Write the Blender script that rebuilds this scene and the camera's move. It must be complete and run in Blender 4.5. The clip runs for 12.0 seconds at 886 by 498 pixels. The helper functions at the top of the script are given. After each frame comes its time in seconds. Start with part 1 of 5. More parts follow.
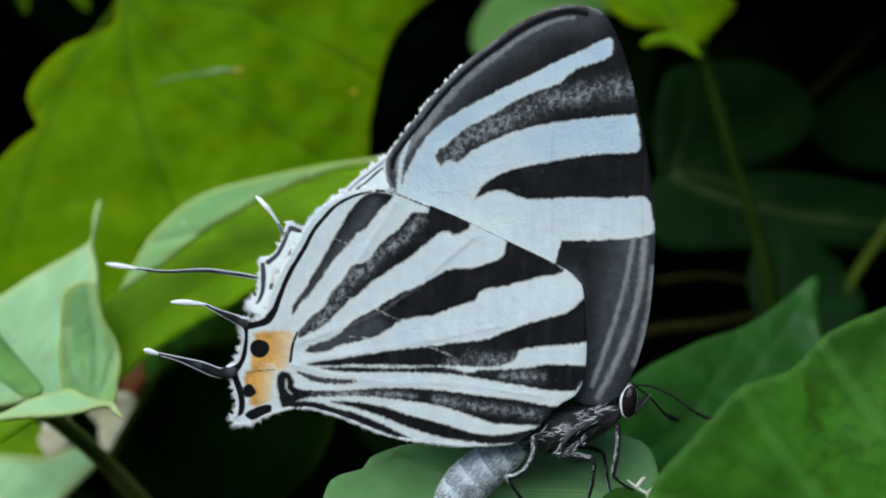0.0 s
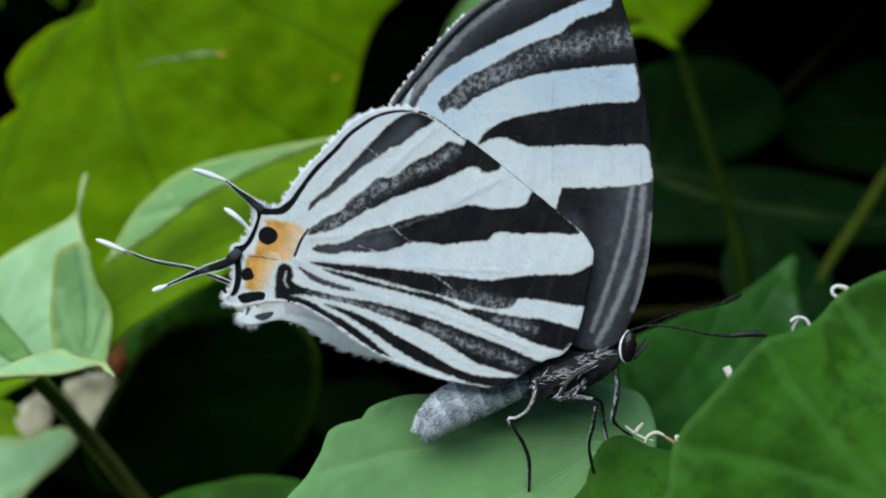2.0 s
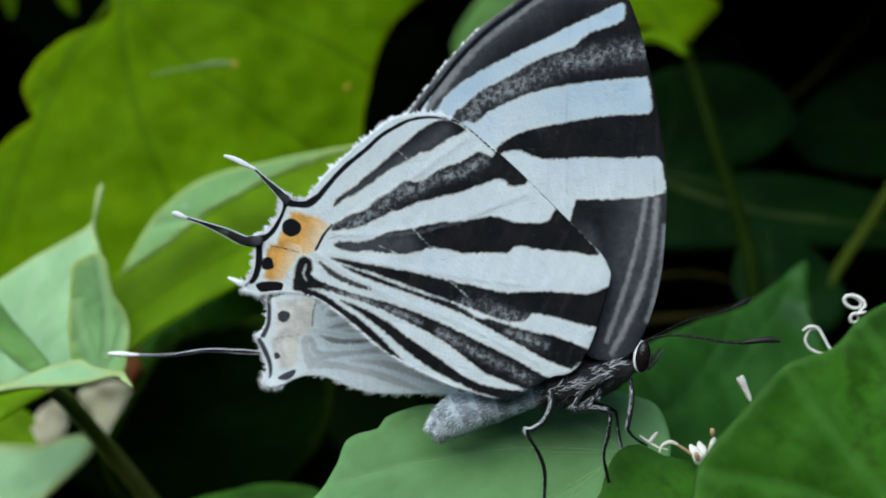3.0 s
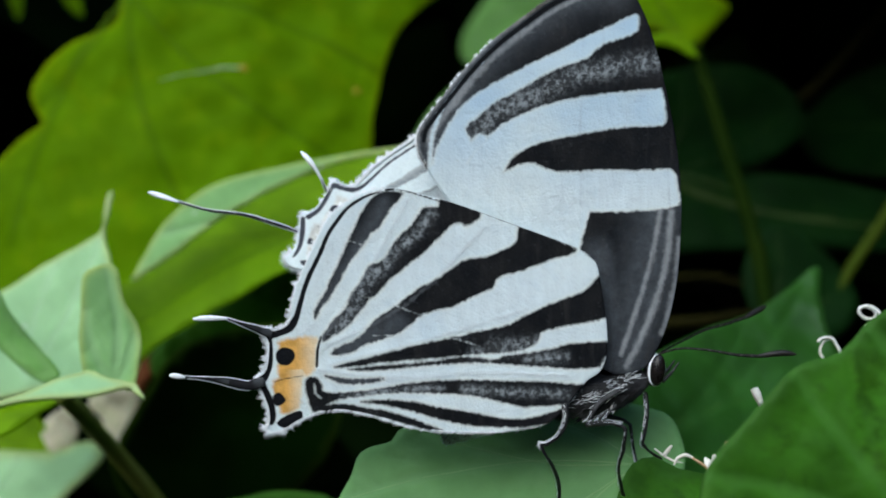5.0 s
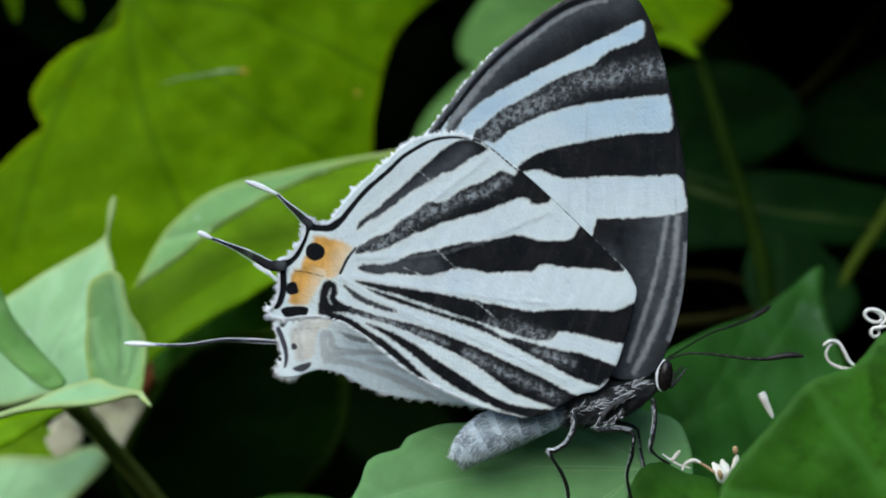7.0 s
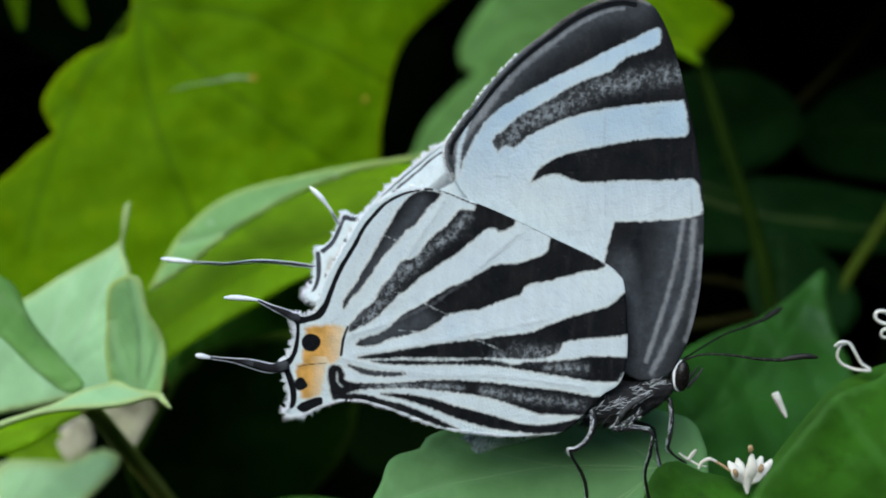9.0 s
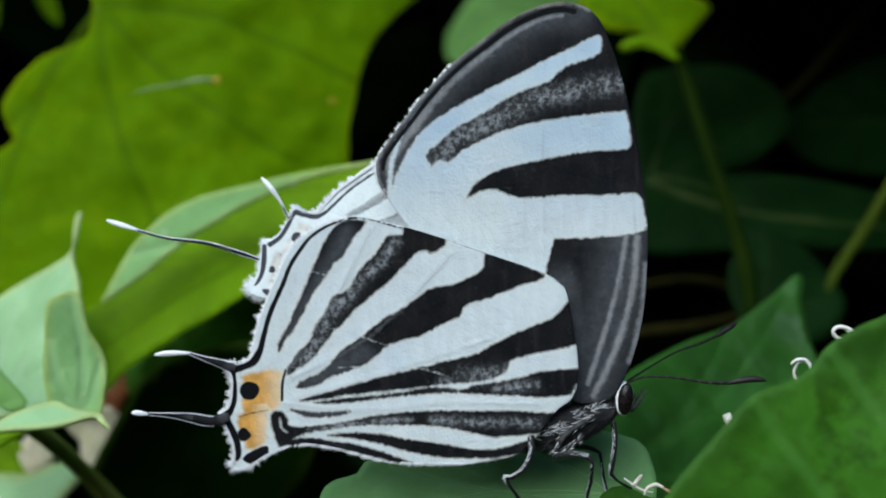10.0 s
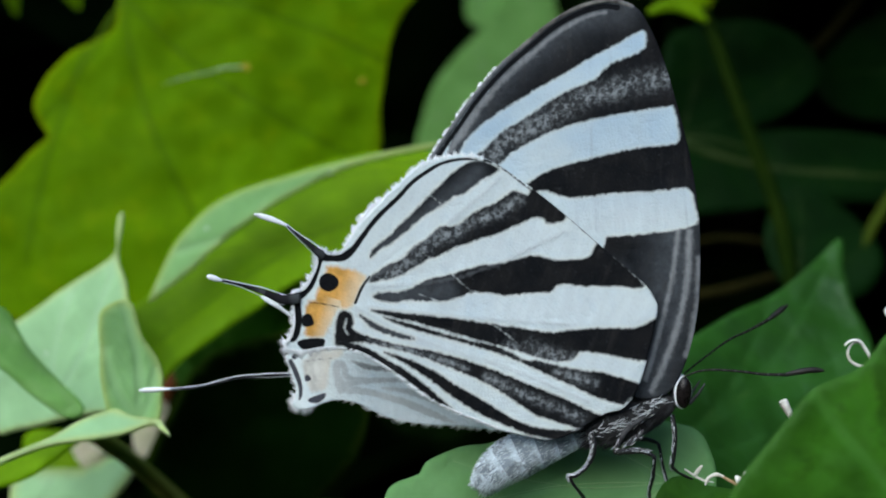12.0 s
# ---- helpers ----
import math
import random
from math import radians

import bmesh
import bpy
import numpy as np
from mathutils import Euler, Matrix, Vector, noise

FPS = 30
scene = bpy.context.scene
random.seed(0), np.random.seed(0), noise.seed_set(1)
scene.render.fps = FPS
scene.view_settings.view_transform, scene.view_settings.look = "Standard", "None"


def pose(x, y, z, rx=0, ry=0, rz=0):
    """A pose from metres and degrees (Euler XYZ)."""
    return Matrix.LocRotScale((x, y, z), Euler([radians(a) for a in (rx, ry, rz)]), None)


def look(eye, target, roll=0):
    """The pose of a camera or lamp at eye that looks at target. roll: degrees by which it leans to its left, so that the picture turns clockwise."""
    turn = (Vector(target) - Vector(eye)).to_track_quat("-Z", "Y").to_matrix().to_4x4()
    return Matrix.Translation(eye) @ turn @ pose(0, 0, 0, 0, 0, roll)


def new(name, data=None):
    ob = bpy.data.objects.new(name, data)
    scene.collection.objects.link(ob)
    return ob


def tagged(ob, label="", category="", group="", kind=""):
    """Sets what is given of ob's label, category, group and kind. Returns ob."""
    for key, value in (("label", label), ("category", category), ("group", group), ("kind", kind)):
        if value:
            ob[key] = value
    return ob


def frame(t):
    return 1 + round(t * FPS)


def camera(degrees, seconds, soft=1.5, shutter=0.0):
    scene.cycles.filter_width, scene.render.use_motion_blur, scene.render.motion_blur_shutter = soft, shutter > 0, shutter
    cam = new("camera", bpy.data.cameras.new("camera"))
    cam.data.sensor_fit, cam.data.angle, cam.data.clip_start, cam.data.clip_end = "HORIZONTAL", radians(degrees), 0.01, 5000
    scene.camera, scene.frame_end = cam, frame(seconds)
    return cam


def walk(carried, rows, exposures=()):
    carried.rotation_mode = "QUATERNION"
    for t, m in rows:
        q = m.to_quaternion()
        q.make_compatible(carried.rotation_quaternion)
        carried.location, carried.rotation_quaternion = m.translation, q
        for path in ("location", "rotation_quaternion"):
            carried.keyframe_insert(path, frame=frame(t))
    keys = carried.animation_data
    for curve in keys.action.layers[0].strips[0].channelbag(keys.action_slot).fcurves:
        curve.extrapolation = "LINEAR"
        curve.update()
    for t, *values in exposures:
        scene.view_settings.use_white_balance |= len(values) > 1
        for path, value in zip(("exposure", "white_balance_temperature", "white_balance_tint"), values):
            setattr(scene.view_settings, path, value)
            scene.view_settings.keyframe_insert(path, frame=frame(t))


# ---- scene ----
import functools

MM = 0.001
SITE = pose(0, 0, 0.35, -15)          # the plant's own axes: x right, y away, z up, in millimetres, leaning with the slope


def at(x, y, z, rx=0, ry=0, rz=0):
    return SITE @ pose(x * MM, y * MM, z * MM, rx, ry, rz)


# camera: seconds, place in millimetres, turn in degrees
PATH = [
    (0, 2.32, -53.58, 1.65, 89.28, -0.78, 1.61), (0.5, 0.43, -53.38, -0.47, 90.26, -1.16, -0.19),
    (1, -0.31, -53.75, -1.33, 90.42, -1.28, -0.45), (1.5, 0.39, -53.82, -2.28, 90.96, -1.10, -0.59),
    (2, 0.29, -54.13, -2.29, 90.97, -0.98, -0.55), (2.5, 0.70, -54.02, -1.75, 90.57, -0.73, -0.18),
    (3, -0.10, -54.66, -1.82, 91.01, -0.77, -0.22), (5, -0.52, -54.42, -0.90, 90.65, -0.64, -0.02),
    (5.5, -0.40, -54.27, -1.27, 90.88, -0.60, -0.22), (6, 0.09, -54.15, -0.14, 90.28, -0.25, 0.02),
    (6.5, -0.05, -54.14, -0.38, 90.30, -0.24, 0.02), (7, -1.06, -54.49, -0.26, 90.33, -0.20, -0.24),
    (9, -2.52, -55.43, -0.51, 90.71, -0.15, -0.78), (9.5, -0.73, -55.03, 0.36, 90.64, 0.20, -0.44),
    (10, 1.28, -53.27, 1.03, 89.97, 0.29, 0.12), (10.5, 1.02, -52.96, 1.56, 88.91, 1.18, 0.33),
    (11, -0.72, -53.64, 2.68, 88.40, 2.03, 0.42), (11.5, 0.11, -53.36, 2.27, 88.29, 2.29, 0.32),
    (12, -0.20, -53.44, 3.84, 87.21, 2.96, 0.86)]
cam = camera(40, 12.0, soft=1.9)
walk(cam, [(t, at(x, y, z, rx, ry, rz)) for t, x, y, z, rx, ry, rz in PATH])
cam.data.dof.use_dof = True
cam.data.dof.focus_distance = 0.054
cam.data.dof.aperture_fstop = 46

# ---- light ----
world = bpy.data.worlds.new("sky")
scene.world = world
world.use_nodes = True
wn = world.node_tree.nodes
sky = wn.new("ShaderNodeTexSky")
sky.sky_type = "NISHITA"
sky.sun_disc = False
sky.sun_elevation, sky.sun_rotation = radians(51), radians(220)
wn["Background"].inputs["Strength"].default_value = 0.15
world.node_tree.links.new(sky.outputs["Color"], wn["Background"].inputs["Color"])
sun_data = bpy.data.lights.new("sun", "SUN")
sun_data.energy, sun_data.angle, sun_data.color = 1.5, radians(75), (0.92, 0.99, 0.91)
sun = new("sun", sun_data)
sun.matrix_world = look((-0.74, -0.88, 1.78), (0, 0.0, 0.35))
scene.view_settings.exposure = 1.19


# ---- materials ----
def nodes(name):
    m = bpy.data.materials.new(name)
    m.use_nodes = True
    nt = m.node_tree
    b = nt.nodes["Principled BSDF"]
    return m, nt, b


def node(nt, kind, links=(), **values):
    n = nt.nodes.new(kind)
    for k, v in values.items():
        if k in ("operation", "blend_type", "data_type", "attribute_name", "feature"):
            if k == "operation":
                n.operation = v
            elif k == "blend_type":
                n.blend_type = v
            elif k == "data_type":
                n.data_type = v
            elif k == "attribute_name":
                n.attribute_name = v
            elif k == "feature":
                n.feature = v
        else:
            n.inputs[k.replace("_", " ")].default_value = v
    for sock, src in links:
        nt.links.new(src, n.inputs[sock])
    return n


def attr(nt, name):
    return node(nt, "ShaderNodeAttribute", attribute_name=name).outputs["Fac"]


def math_(nt, op, a, b=0.0, c=0.0):
    n = nt.nodes.new("ShaderNodeMath")
    n.operation = op
    for i, v in enumerate((a, b, c)):
        if isinstance(v, (int, float)):
            n.inputs[i].default_value = v
        else:
            nt.links.new(v, n.inputs[i])
    return n.outputs[0]


def step_(nt, v, lo, hi):
    n = nt.nodes.new("ShaderNodeMapRange")
    n.interpolation_type = "SMOOTHSTEP"
    nt.links.new(v, n.inputs["Value"])
    n.inputs["From Min"].default_value, n.inputs["From Max"].default_value = lo, hi
    return n.outputs["Result"]


def mix_(nt, fac, a, b, blend="MIX"):
    n = nt.nodes.new("ShaderNodeMix")
    n.data_type, n.blend_type = "RGBA", blend
    for i, v in ((0, fac), (6, a), (7, b)):
        if isinstance(v, (int, float)):
            n.inputs[i].default_value = v
        elif isinstance(v, tuple):
            n.inputs[i].default_value = (*v, 1) if len(v) == 3 else v
        else:
            nt.links.new(v, n.inputs[i])
    return n.outputs[2]


def noise_(nt, scale, detail=3.0, rough=0.55, stretch=None):
    co = nt.nodes.new("ShaderNodeTexCoord").outputs["Object"]
    if stretch:
        mp = nt.nodes.new("ShaderNodeMapping")
        mp.inputs["Scale"].default_value = stretch
        nt.links.new(co, mp.inputs["Vector"])
        co = mp.outputs["Vector"]
    n = node(nt, "ShaderNodeTexNoise", [("Vector", co)], Scale=scale, Detail=detail, Roughness=rough)
    return n.outputs["Fac"]


def bump_(nt, b, height, dist, strength=0.6):
    n = node(nt, "ShaderNodeBump", [("Height", height)], Strength=strength, Distance=dist)
    nt.links.new(n.outputs["Normal"], b.inputs["Normal"])
    return n.outputs["Normal"]


def leaf_material(name, top, pale, through_colour, translucency=0.35, rough=0.55, relief=0.00010, yellow=None, gloss=0.22, mottle=0.62, edge=None, blotch=0.0, specks=0.0):
    m, nt, b = nodes(name)
    big, mid, fine = noise_(nt, 90, 3), noise_(nt, 420, 4), noise_(nt, 2600, 3)
    vein, rim = attr(nt, "vein"), attr(nt, "rim")
    vein_f = step_(nt, math_(nt, "ADD", vein, math_(nt, "MULTIPLY", math_(nt, "SUBTRACT", mid, 0.5), 0.5)), 0.25, 0.95)
    dark = tuple(c * mottle for c in top)
    patch = noise_(nt, 240, 5, 0.65)
    c = mix_(nt, step_(nt, math_(nt, "ADD", math_(nt, "MULTIPLY", big, 0.5), math_(nt, "MULTIPLY", patch, 0.5)), 0.38, 0.62), dark, top)
    c = mix_(nt, math_(nt, "MULTIPLY", step_(nt, mid, 0.48, 0.75), 0.45), c, yellow or pale)
    c = mix_(nt, math_(nt, "MULTIPLY", step_(nt, fine, 0.55, 0.8), 0.25), c, dark)
    if blotch:
        c = mix_(nt, math_(nt, "MULTIPLY", step_(nt, math_(nt, "ADD", math_(nt, "MULTIPLY", noise_(nt, 800, 5, 0.7), 0.6), math_(nt, "MULTIPLY", noise_(nt, 260, 4, 0.6), 0.4)), 0.48, 0.62), blotch), c, tuple(v * 0.3 for v in top))
    c = mix_(nt, math_(nt, "MULTIPLY", vein_f, 0.5), c, pale)
    c = mix_(nt, math_(nt, "MULTIPLY", rim, 0.5 if edge else 0.15), c, edge or tuple(min(1.0, v * 1.6 + 0.02) for v in top))
    if specks:
        dots = node(nt, "ShaderNodeTexVoronoi", [("Vector", nt.nodes.new("ShaderNodeTexCoord").outputs["Object"])], feature="F1", Scale=620.0)
        tiny = math_(nt, "MULTIPLY", math_(nt, "SUBTRACT", 1.0, step_(nt, dots.outputs["Distance"], 0.05, 0.13)), step_(nt, math_(nt, "ADD", node(nt, "ShaderNodeSeparateColor", [("Color", dots.outputs["Color"])]).outputs[0], 0.0), 0.72, 0.75))
        c = mix_(nt, math_(nt, "MULTIPLY", tiny, specks), c, (0.80, 0.86, 0.78))
    nt.links.new(c, b.inputs["Base Color"])
    b.inputs["Roughness"].default_value = rough
    b.inputs["Specular IOR Level"].default_value = gloss
    vor = node(nt, "ShaderNodeTexVoronoi", [("Vector", nt.nodes.new("ShaderNodeTexCoord").outputs["Object"])], feature="DISTANCE_TO_EDGE", Scale=700.0)
    cell = step_(nt, vor.outputs["Distance"], 0.0, 0.25)
    h = math_(nt, "ADD", math_(nt, "MULTIPLY", cell, 0.35), math_(nt, "ADD", math_(nt, "MULTIPLY", mid, 0.8), math_(nt, "MULTIPLY", fine, 0.3)))
    h = math_(nt, "SUBTRACT", h, math_(nt, "MULTIPLY", vein_f, 0.6))
    nrm = bump_(nt, b, h, relief)
    tr = node(nt, "ShaderNodeBsdfTranslucent", [("Normal", nrm)])
    tc = mix_(nt, math_(nt, "MULTIPLY", vein_f, 0.75), mix_(nt, step_(nt, mid, 0.35, 0.75), tuple(c * 0.75 for c in through_colour), through_colour), tuple(c * 0.45 for c in through_colour))
    nt.links.new(tc, tr.inputs["Color"])
    mx = node(nt, "ShaderNodeMixShader", [(1, b.outputs[0]), (2, tr.outputs[0])], Fac=translucency)
    nt.links.new(mx.outputs[0], nt.nodes["Material Output"].inputs["Surface"])
    return m


def plain_material(name, a, b_, scale, rough=0.6, relief=0.0, stretch=None, gloss=0.25):
    m, nt, b = nodes(name)
    n1, n2 = noise_(nt, scale, 4, 0.6, stretch), noise_(nt, scale * 5, 3)
    c = mix_(nt, step_(nt, n1, 0.3, 0.7), a, b_)
    c = mix_(nt, math_(nt, "MULTIPLY", step_(nt, n2, 0.5, 0.8), 0.35), c, tuple(v * 0.5 for v in a))
    nt.links.new(c, b.inputs["Base Color"])
    b.inputs["Roughness"].default_value = rough
    b.inputs["Specular IOR Level"].default_value = gloss
    if relief:
        bump_(nt, b, math_(nt, "ADD", n1, math_(nt, "MULTIPLY", n2, 0.5)), relief)
    return m


def wing_material(name, white=(0.705, 0.80, 0.83), black=(0.007, 0.008, 0.010), brown=(0.014, 0.014, 0.015), orange_=(0.80, 0.43, 0.105), cream_=(0.82, 0.72, 0.52), through_=0.12, line_=None):
    """White ground with dark scale bands; the attributes carry the distance to each band's edge in millimetres."""
    m, nt, b = nodes(name)
    grain = noise_(nt, 9000, 2, 0.6)
    ragged = noise_(nt, 3600, 3, 0.7)
    rows_ = noise_(nt, 2600, 2, 0.5, (1.0, 1.0, 0.22))
    wob = math_(nt, "MULTIPLY", math_(nt, "SUBTRACT", ragged, 0.5), 0.20)
    hair = noise_(nt, 5200, 3, 0.6, (1.0, 1.0, 0.3))
    wob = math_(nt, "ADD", wob, math_(nt, "MULTIPLY", math_(nt, "SUBTRACT", hair, 0.5), 0.13))
    dark = step_(nt, math_(nt, "ADD", attr(nt, "dark"), wob), -0.09, 0.05)
    line = step_(nt, math_(nt, "ADD", attr(nt, "line"), math_(nt, "MULTIPLY", wob, 0.25)), -0.03, 0.03)
    orange = step_(nt, math_(nt, "ADD", attr(nt, "orange"), math_(nt, "MULTIPLY", wob, 1.2)), -0.12, 0.14)
    dust = math_(nt, "MULTIPLY", attr(nt, "dust"), math_(nt, "MULTIPLY_ADD", step_(nt, math_(nt, "ADD", noise_(nt, 4200, 3, 0.65), math_(nt, "MULTIPLY", noise_(nt, 900, 3, 0.6), 0.5)), 0.64, 0.95), 0.80, 0.10))
    shade = mix_(nt, step_(nt, rows_, 0.3, 0.75), tuple(c * 0.93 for c in white), white)
    # Dimmer, bluer white towards the forewing's tip: skylight painted into the scales.
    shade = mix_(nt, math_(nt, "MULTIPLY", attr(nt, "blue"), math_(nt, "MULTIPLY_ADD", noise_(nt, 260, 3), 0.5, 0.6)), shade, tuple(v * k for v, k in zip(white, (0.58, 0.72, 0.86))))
    shade = mix_(nt, math_(nt, "MULTIPLY", step_(nt, noise_(nt, 170, 3), 0.4, 0.7), 0.55), shade, tuple(v * k for v, k in zip(white, (1.06, 1.03, 0.95))))
    shade = mix_(nt, math_(nt, "MULTIPLY", step_(nt, noise_(nt, 330, 4, 0.6), 0.52, 0.75), 0.5), shade, tuple(v * k for v, k in zip(white, (0.78, 0.86, 0.95))))
    shade = mix_(nt, math_(nt, "MULTIPLY", step_(nt, noise_(nt, 1250, 5, 0.7), 0.50, 0.72), 0.30), shade, tuple(v * k for v, k in zip(white, (0.72, 0.78, 0.82))))
    shade = mix_(nt, math_(nt, "MULTIPLY", step_(nt, grain, 0.55, 0.8), 0.25), shade, (0.5, 0.52, 0.56))
    shade = mix_(nt, math_(nt, "MULTIPLY", step_(nt, math_(nt, "ADD", attr(nt, "vein"), math_(nt, "MULTIPLY", math_(nt, "SUBTRACT", ragged, 0.5), 0.6)), 0.4, 1.0), 0.16), shade, (0.42, 0.43, 0.45))
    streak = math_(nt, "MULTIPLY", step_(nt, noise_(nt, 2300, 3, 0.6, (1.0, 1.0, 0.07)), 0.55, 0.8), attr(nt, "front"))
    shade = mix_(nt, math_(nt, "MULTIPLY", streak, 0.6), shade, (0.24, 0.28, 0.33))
    ink = mix_(nt, step_(nt, noise_(nt, 700, 3), 0.35, 0.7), black, brown)
    ink = mix_(nt, math_(nt, "MULTIPLY", step_(nt, grain, 0.58, 0.78), 0.2), ink, (0.055, 0.054, 0.056) if not line_ else brown)
    ink = mix_(nt, math_(nt, "MULTIPLY", step_(nt, math_(nt, "ADD", attr(nt, "vein"), math_(nt, "MULTIPLY", math_(nt, "SUBTRACT", ragged, 0.5), 2.2)), 0.2, 1.1), 0.6), ink, (0.13, 0.14, 0.15))
    # Blue-grey sheen, painted into the dark colour along the given lines.
    ink = mix_(nt, math_(nt, "MULTIPLY", attr(nt, "sheen"), math_(nt, "MULTIPLY_ADD", noise_(nt, 1900, 4, 0.7), 1.1, 0.1)), ink, (0.088, 0.100, 0.112))
    ink = mix_(nt, math_(nt, "MULTIPLY", step_(nt, math_(nt, "ADD", attr(nt, "rail"), math_(nt, "MULTIPLY", math_(nt, "SUBTRACT", math_(nt, "ADD", ragged, math_(nt, "MULTIPLY", math_(nt, "SUBTRACT", noise_(nt, 420, 3), 0.5), 1.2)), 0.5), 1.0)), 0.15, 1.2), 0.75), ink, (0.33, 0.345, 0.355))
    ink = mix_(nt, math_(nt, "MULTIPLY", dust, 0.85), ink, (0.40, 0.44, 0.46))
    ink = mix_(nt, math_(nt, "MULTIPLY", step_(nt, rows_, 0.5, 0.8), 0.35 if not line_ else 0.0), ink, (0.045, 0.042, 0.040))
    soft = noise_(nt, 1300, 2)
    gold = mix_(nt, step_(nt, soft, 0.35, 0.65), tuple(v * 0.72 for v in orange_), orange_)
    gold = mix_(nt, math_(nt, "MULTIPLY", step_(nt, attr(nt, "cream"), 0.0, 1.0), 0.75), gold, cream_)
    shade = mix_(nt, math_(nt, "MULTIPLY", step_(nt, attr(nt, "dark"), -0.22, -0.02), 0.18), shade, cream_ if not line_ else white)
    c = mix_(nt, orange, shade, gold)
    c = mix_(nt, dark, c, ink)
    c = mix_(nt, line, c, line_ or black)
    nt.links.new(c, b.inputs["Base Color"])
    b.inputs["Roughness"].default_value = 0.62
    b.inputs["Specular IOR Level"].default_value = 0.06
    h = math_(nt, "ADD", math_(nt, "ADD", math_(nt, "MULTIPLY", rows_, 0.3), math_(nt, "MULTIPLY", noise_(nt, 1100, 4, 0.65), 2.3)), math_(nt, "ADD", math_(nt, "MULTIPLY", grain, 0.5), math_(nt, "MULTIPLY", attr(nt, "vein"), 0.25)))
    nrm = bump_(nt, b, h, 0.00006, 0.9)
    tr = node(nt, "ShaderNodeBsdfTranslucent", [("Color", c), ("Normal", nrm)])
    mx = node(nt, "ShaderNodeMixShader", [(1, b.outputs[0]), (2, tr.outputs[0])], Fac=through_)
    nt.links.new(mx.outputs[0], nt.nodes["Material Output"].inputs["Surface"])
    return m


M_BACK = leaf_material("leaf_yellow_green", (0.155, 0.33, 0.001), (0.085, 0.22, 0.001), (0.275, 0.54, 0.001), 0.45, 0.6, yellow=(0.27, 0.39, 0.001), gloss=0.03, mottle=0.80, edge=(0.36, 0.46, 0.003))
M_MID = leaf_material("leaf_fresh_green", (0.22, 0.45, 0.001), (0.25, 0.48, 0.005), (0.40, 0.66, 0.001), 0.45, 0.55, gloss=0.1)
M_PALE = leaf_material("leaf_underside_pale", (0.40, 0.70, 0.36), (0.48, 0.76, 0.44), (0.36, 0.70, 0.18), 0.25, 0.6, gloss=0.2, mottle=0.82, edge=(0.62, 0.60, 0.16), specks=0.8)
M_FRESH = leaf_material("leaf_soft_green", (0.28, 0.56, 0.20), (0.36, 0.62, 0.28), (0.34, 0.66, 0.12), 0.3, 0.6, gloss=0.2, mottle=0.8, edge=(0.50, 0.52, 0.12), specks=0.6)
M_LIGHT = leaf_material("leaf_light_green", (0.22, 0.50, 0.12), (0.32, 0.58, 0.2), (0.3, 0.6, 0.1), 0.3, 0.6, gloss=0.15, mottle=0.8)
M_GREEN = leaf_material("leaf_mid_green", (0.16, 0.36, 0.125), (0.20, 0.41, 0.16), (0.16, 0.44, 0.05), 0.25, 0.55, gloss=0.15, mottle=0.8)
M_DULL = leaf_material("leaf_dull_green", (0.042, 0.164, 0.010), (0.06, 0.196, 0.028), (0.07, 0.26, 0.008), 0.2, 0.55, gloss=0.08, mottle=0.4, yellow=(0.075, 0.20, 0.006), edge=(0.06, 0.17, 0.03), blotch=0.75)
M_SATIN = leaf_material("leaf_satin_green", (0.025, 0.116, 0.012), (0.033, 0.135, 0.021), (0.06, 0.24, 0.01), 0.2, 0.40, gloss=0.55)
# Base colour lowered below real foliage to carry the shade on these leaves.
M_DEEP = leaf_material("leaf_deep_green_shaded", (0.004, 0.027, 0.004), (0.009, 0.040, 0.005), (0.02, 0.08, 0.004), 0.15, 0.6, gloss=0.05)
# Deep shade put into the base colour, and the lit rim into edge.
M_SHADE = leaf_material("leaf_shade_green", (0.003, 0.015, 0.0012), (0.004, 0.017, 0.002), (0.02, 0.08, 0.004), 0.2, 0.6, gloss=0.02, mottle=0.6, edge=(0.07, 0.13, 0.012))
M_DRY = leaf_material("leaf_withered", (0.76, 0.72, 0.50), (0.80, 0.74, 0.56), (0.4, 0.34, 0.14), 0.2, 0.8, mottle=0.4, yellow=(0.30, 0.42, 0.14))
M_RUST = leaf_material("leaf_rust_brown", (0.13, 0.035, 0.008), (0.22, 0.08, 0.02), (0.25, 0.07, 0.01), 0.25, 0.7)
M_VEIN = plain_material("vein_pale_green", (0.14, 0.31, 0.10), (0.18, 0.35, 0.13), 300, 0.55, 0.0001)
M_VEINPERCH = plain_material("vein_soft_green", (0.19, 0.38, 0.13), (0.22, 0.41, 0.15), 300, 0.55, 0.0001)
M_VEINDULL = plain_material("vein_dull_green", (0.05, 0.13, 0.02), (0.07, 0.15, 0.03), 300, 0.55, 0.0001, gloss=0.1)
M_VEINDARK = plain_material("vein_green", (0.11, 0.23, 0.004), (0.14, 0.27, 0.01), 300, 0.55, 0.0001, gloss=0.1)
M_SCAR = plain_material("dried_track", (0.55, 0.68, 0.40), (0.66, 0.74, 0.52), 600, 0.8)
M_SPOT = plain_material("brown_spot", (0.28, 0.24, 0.008), (0.32, 0.26, 0.01), 900, 0.8)
M_STEM = plain_material("stem_green", (0.24, 0.30, 0.04), (0.32, 0.38, 0.07), 300, 0.6, 0.0001)
M_STEMOLIVE = plain_material("stem_olive_green", (0.04, 0.07, 0.005), (0.06, 0.095, 0.008), 300, 0.6, 0.0001, gloss=0.05)
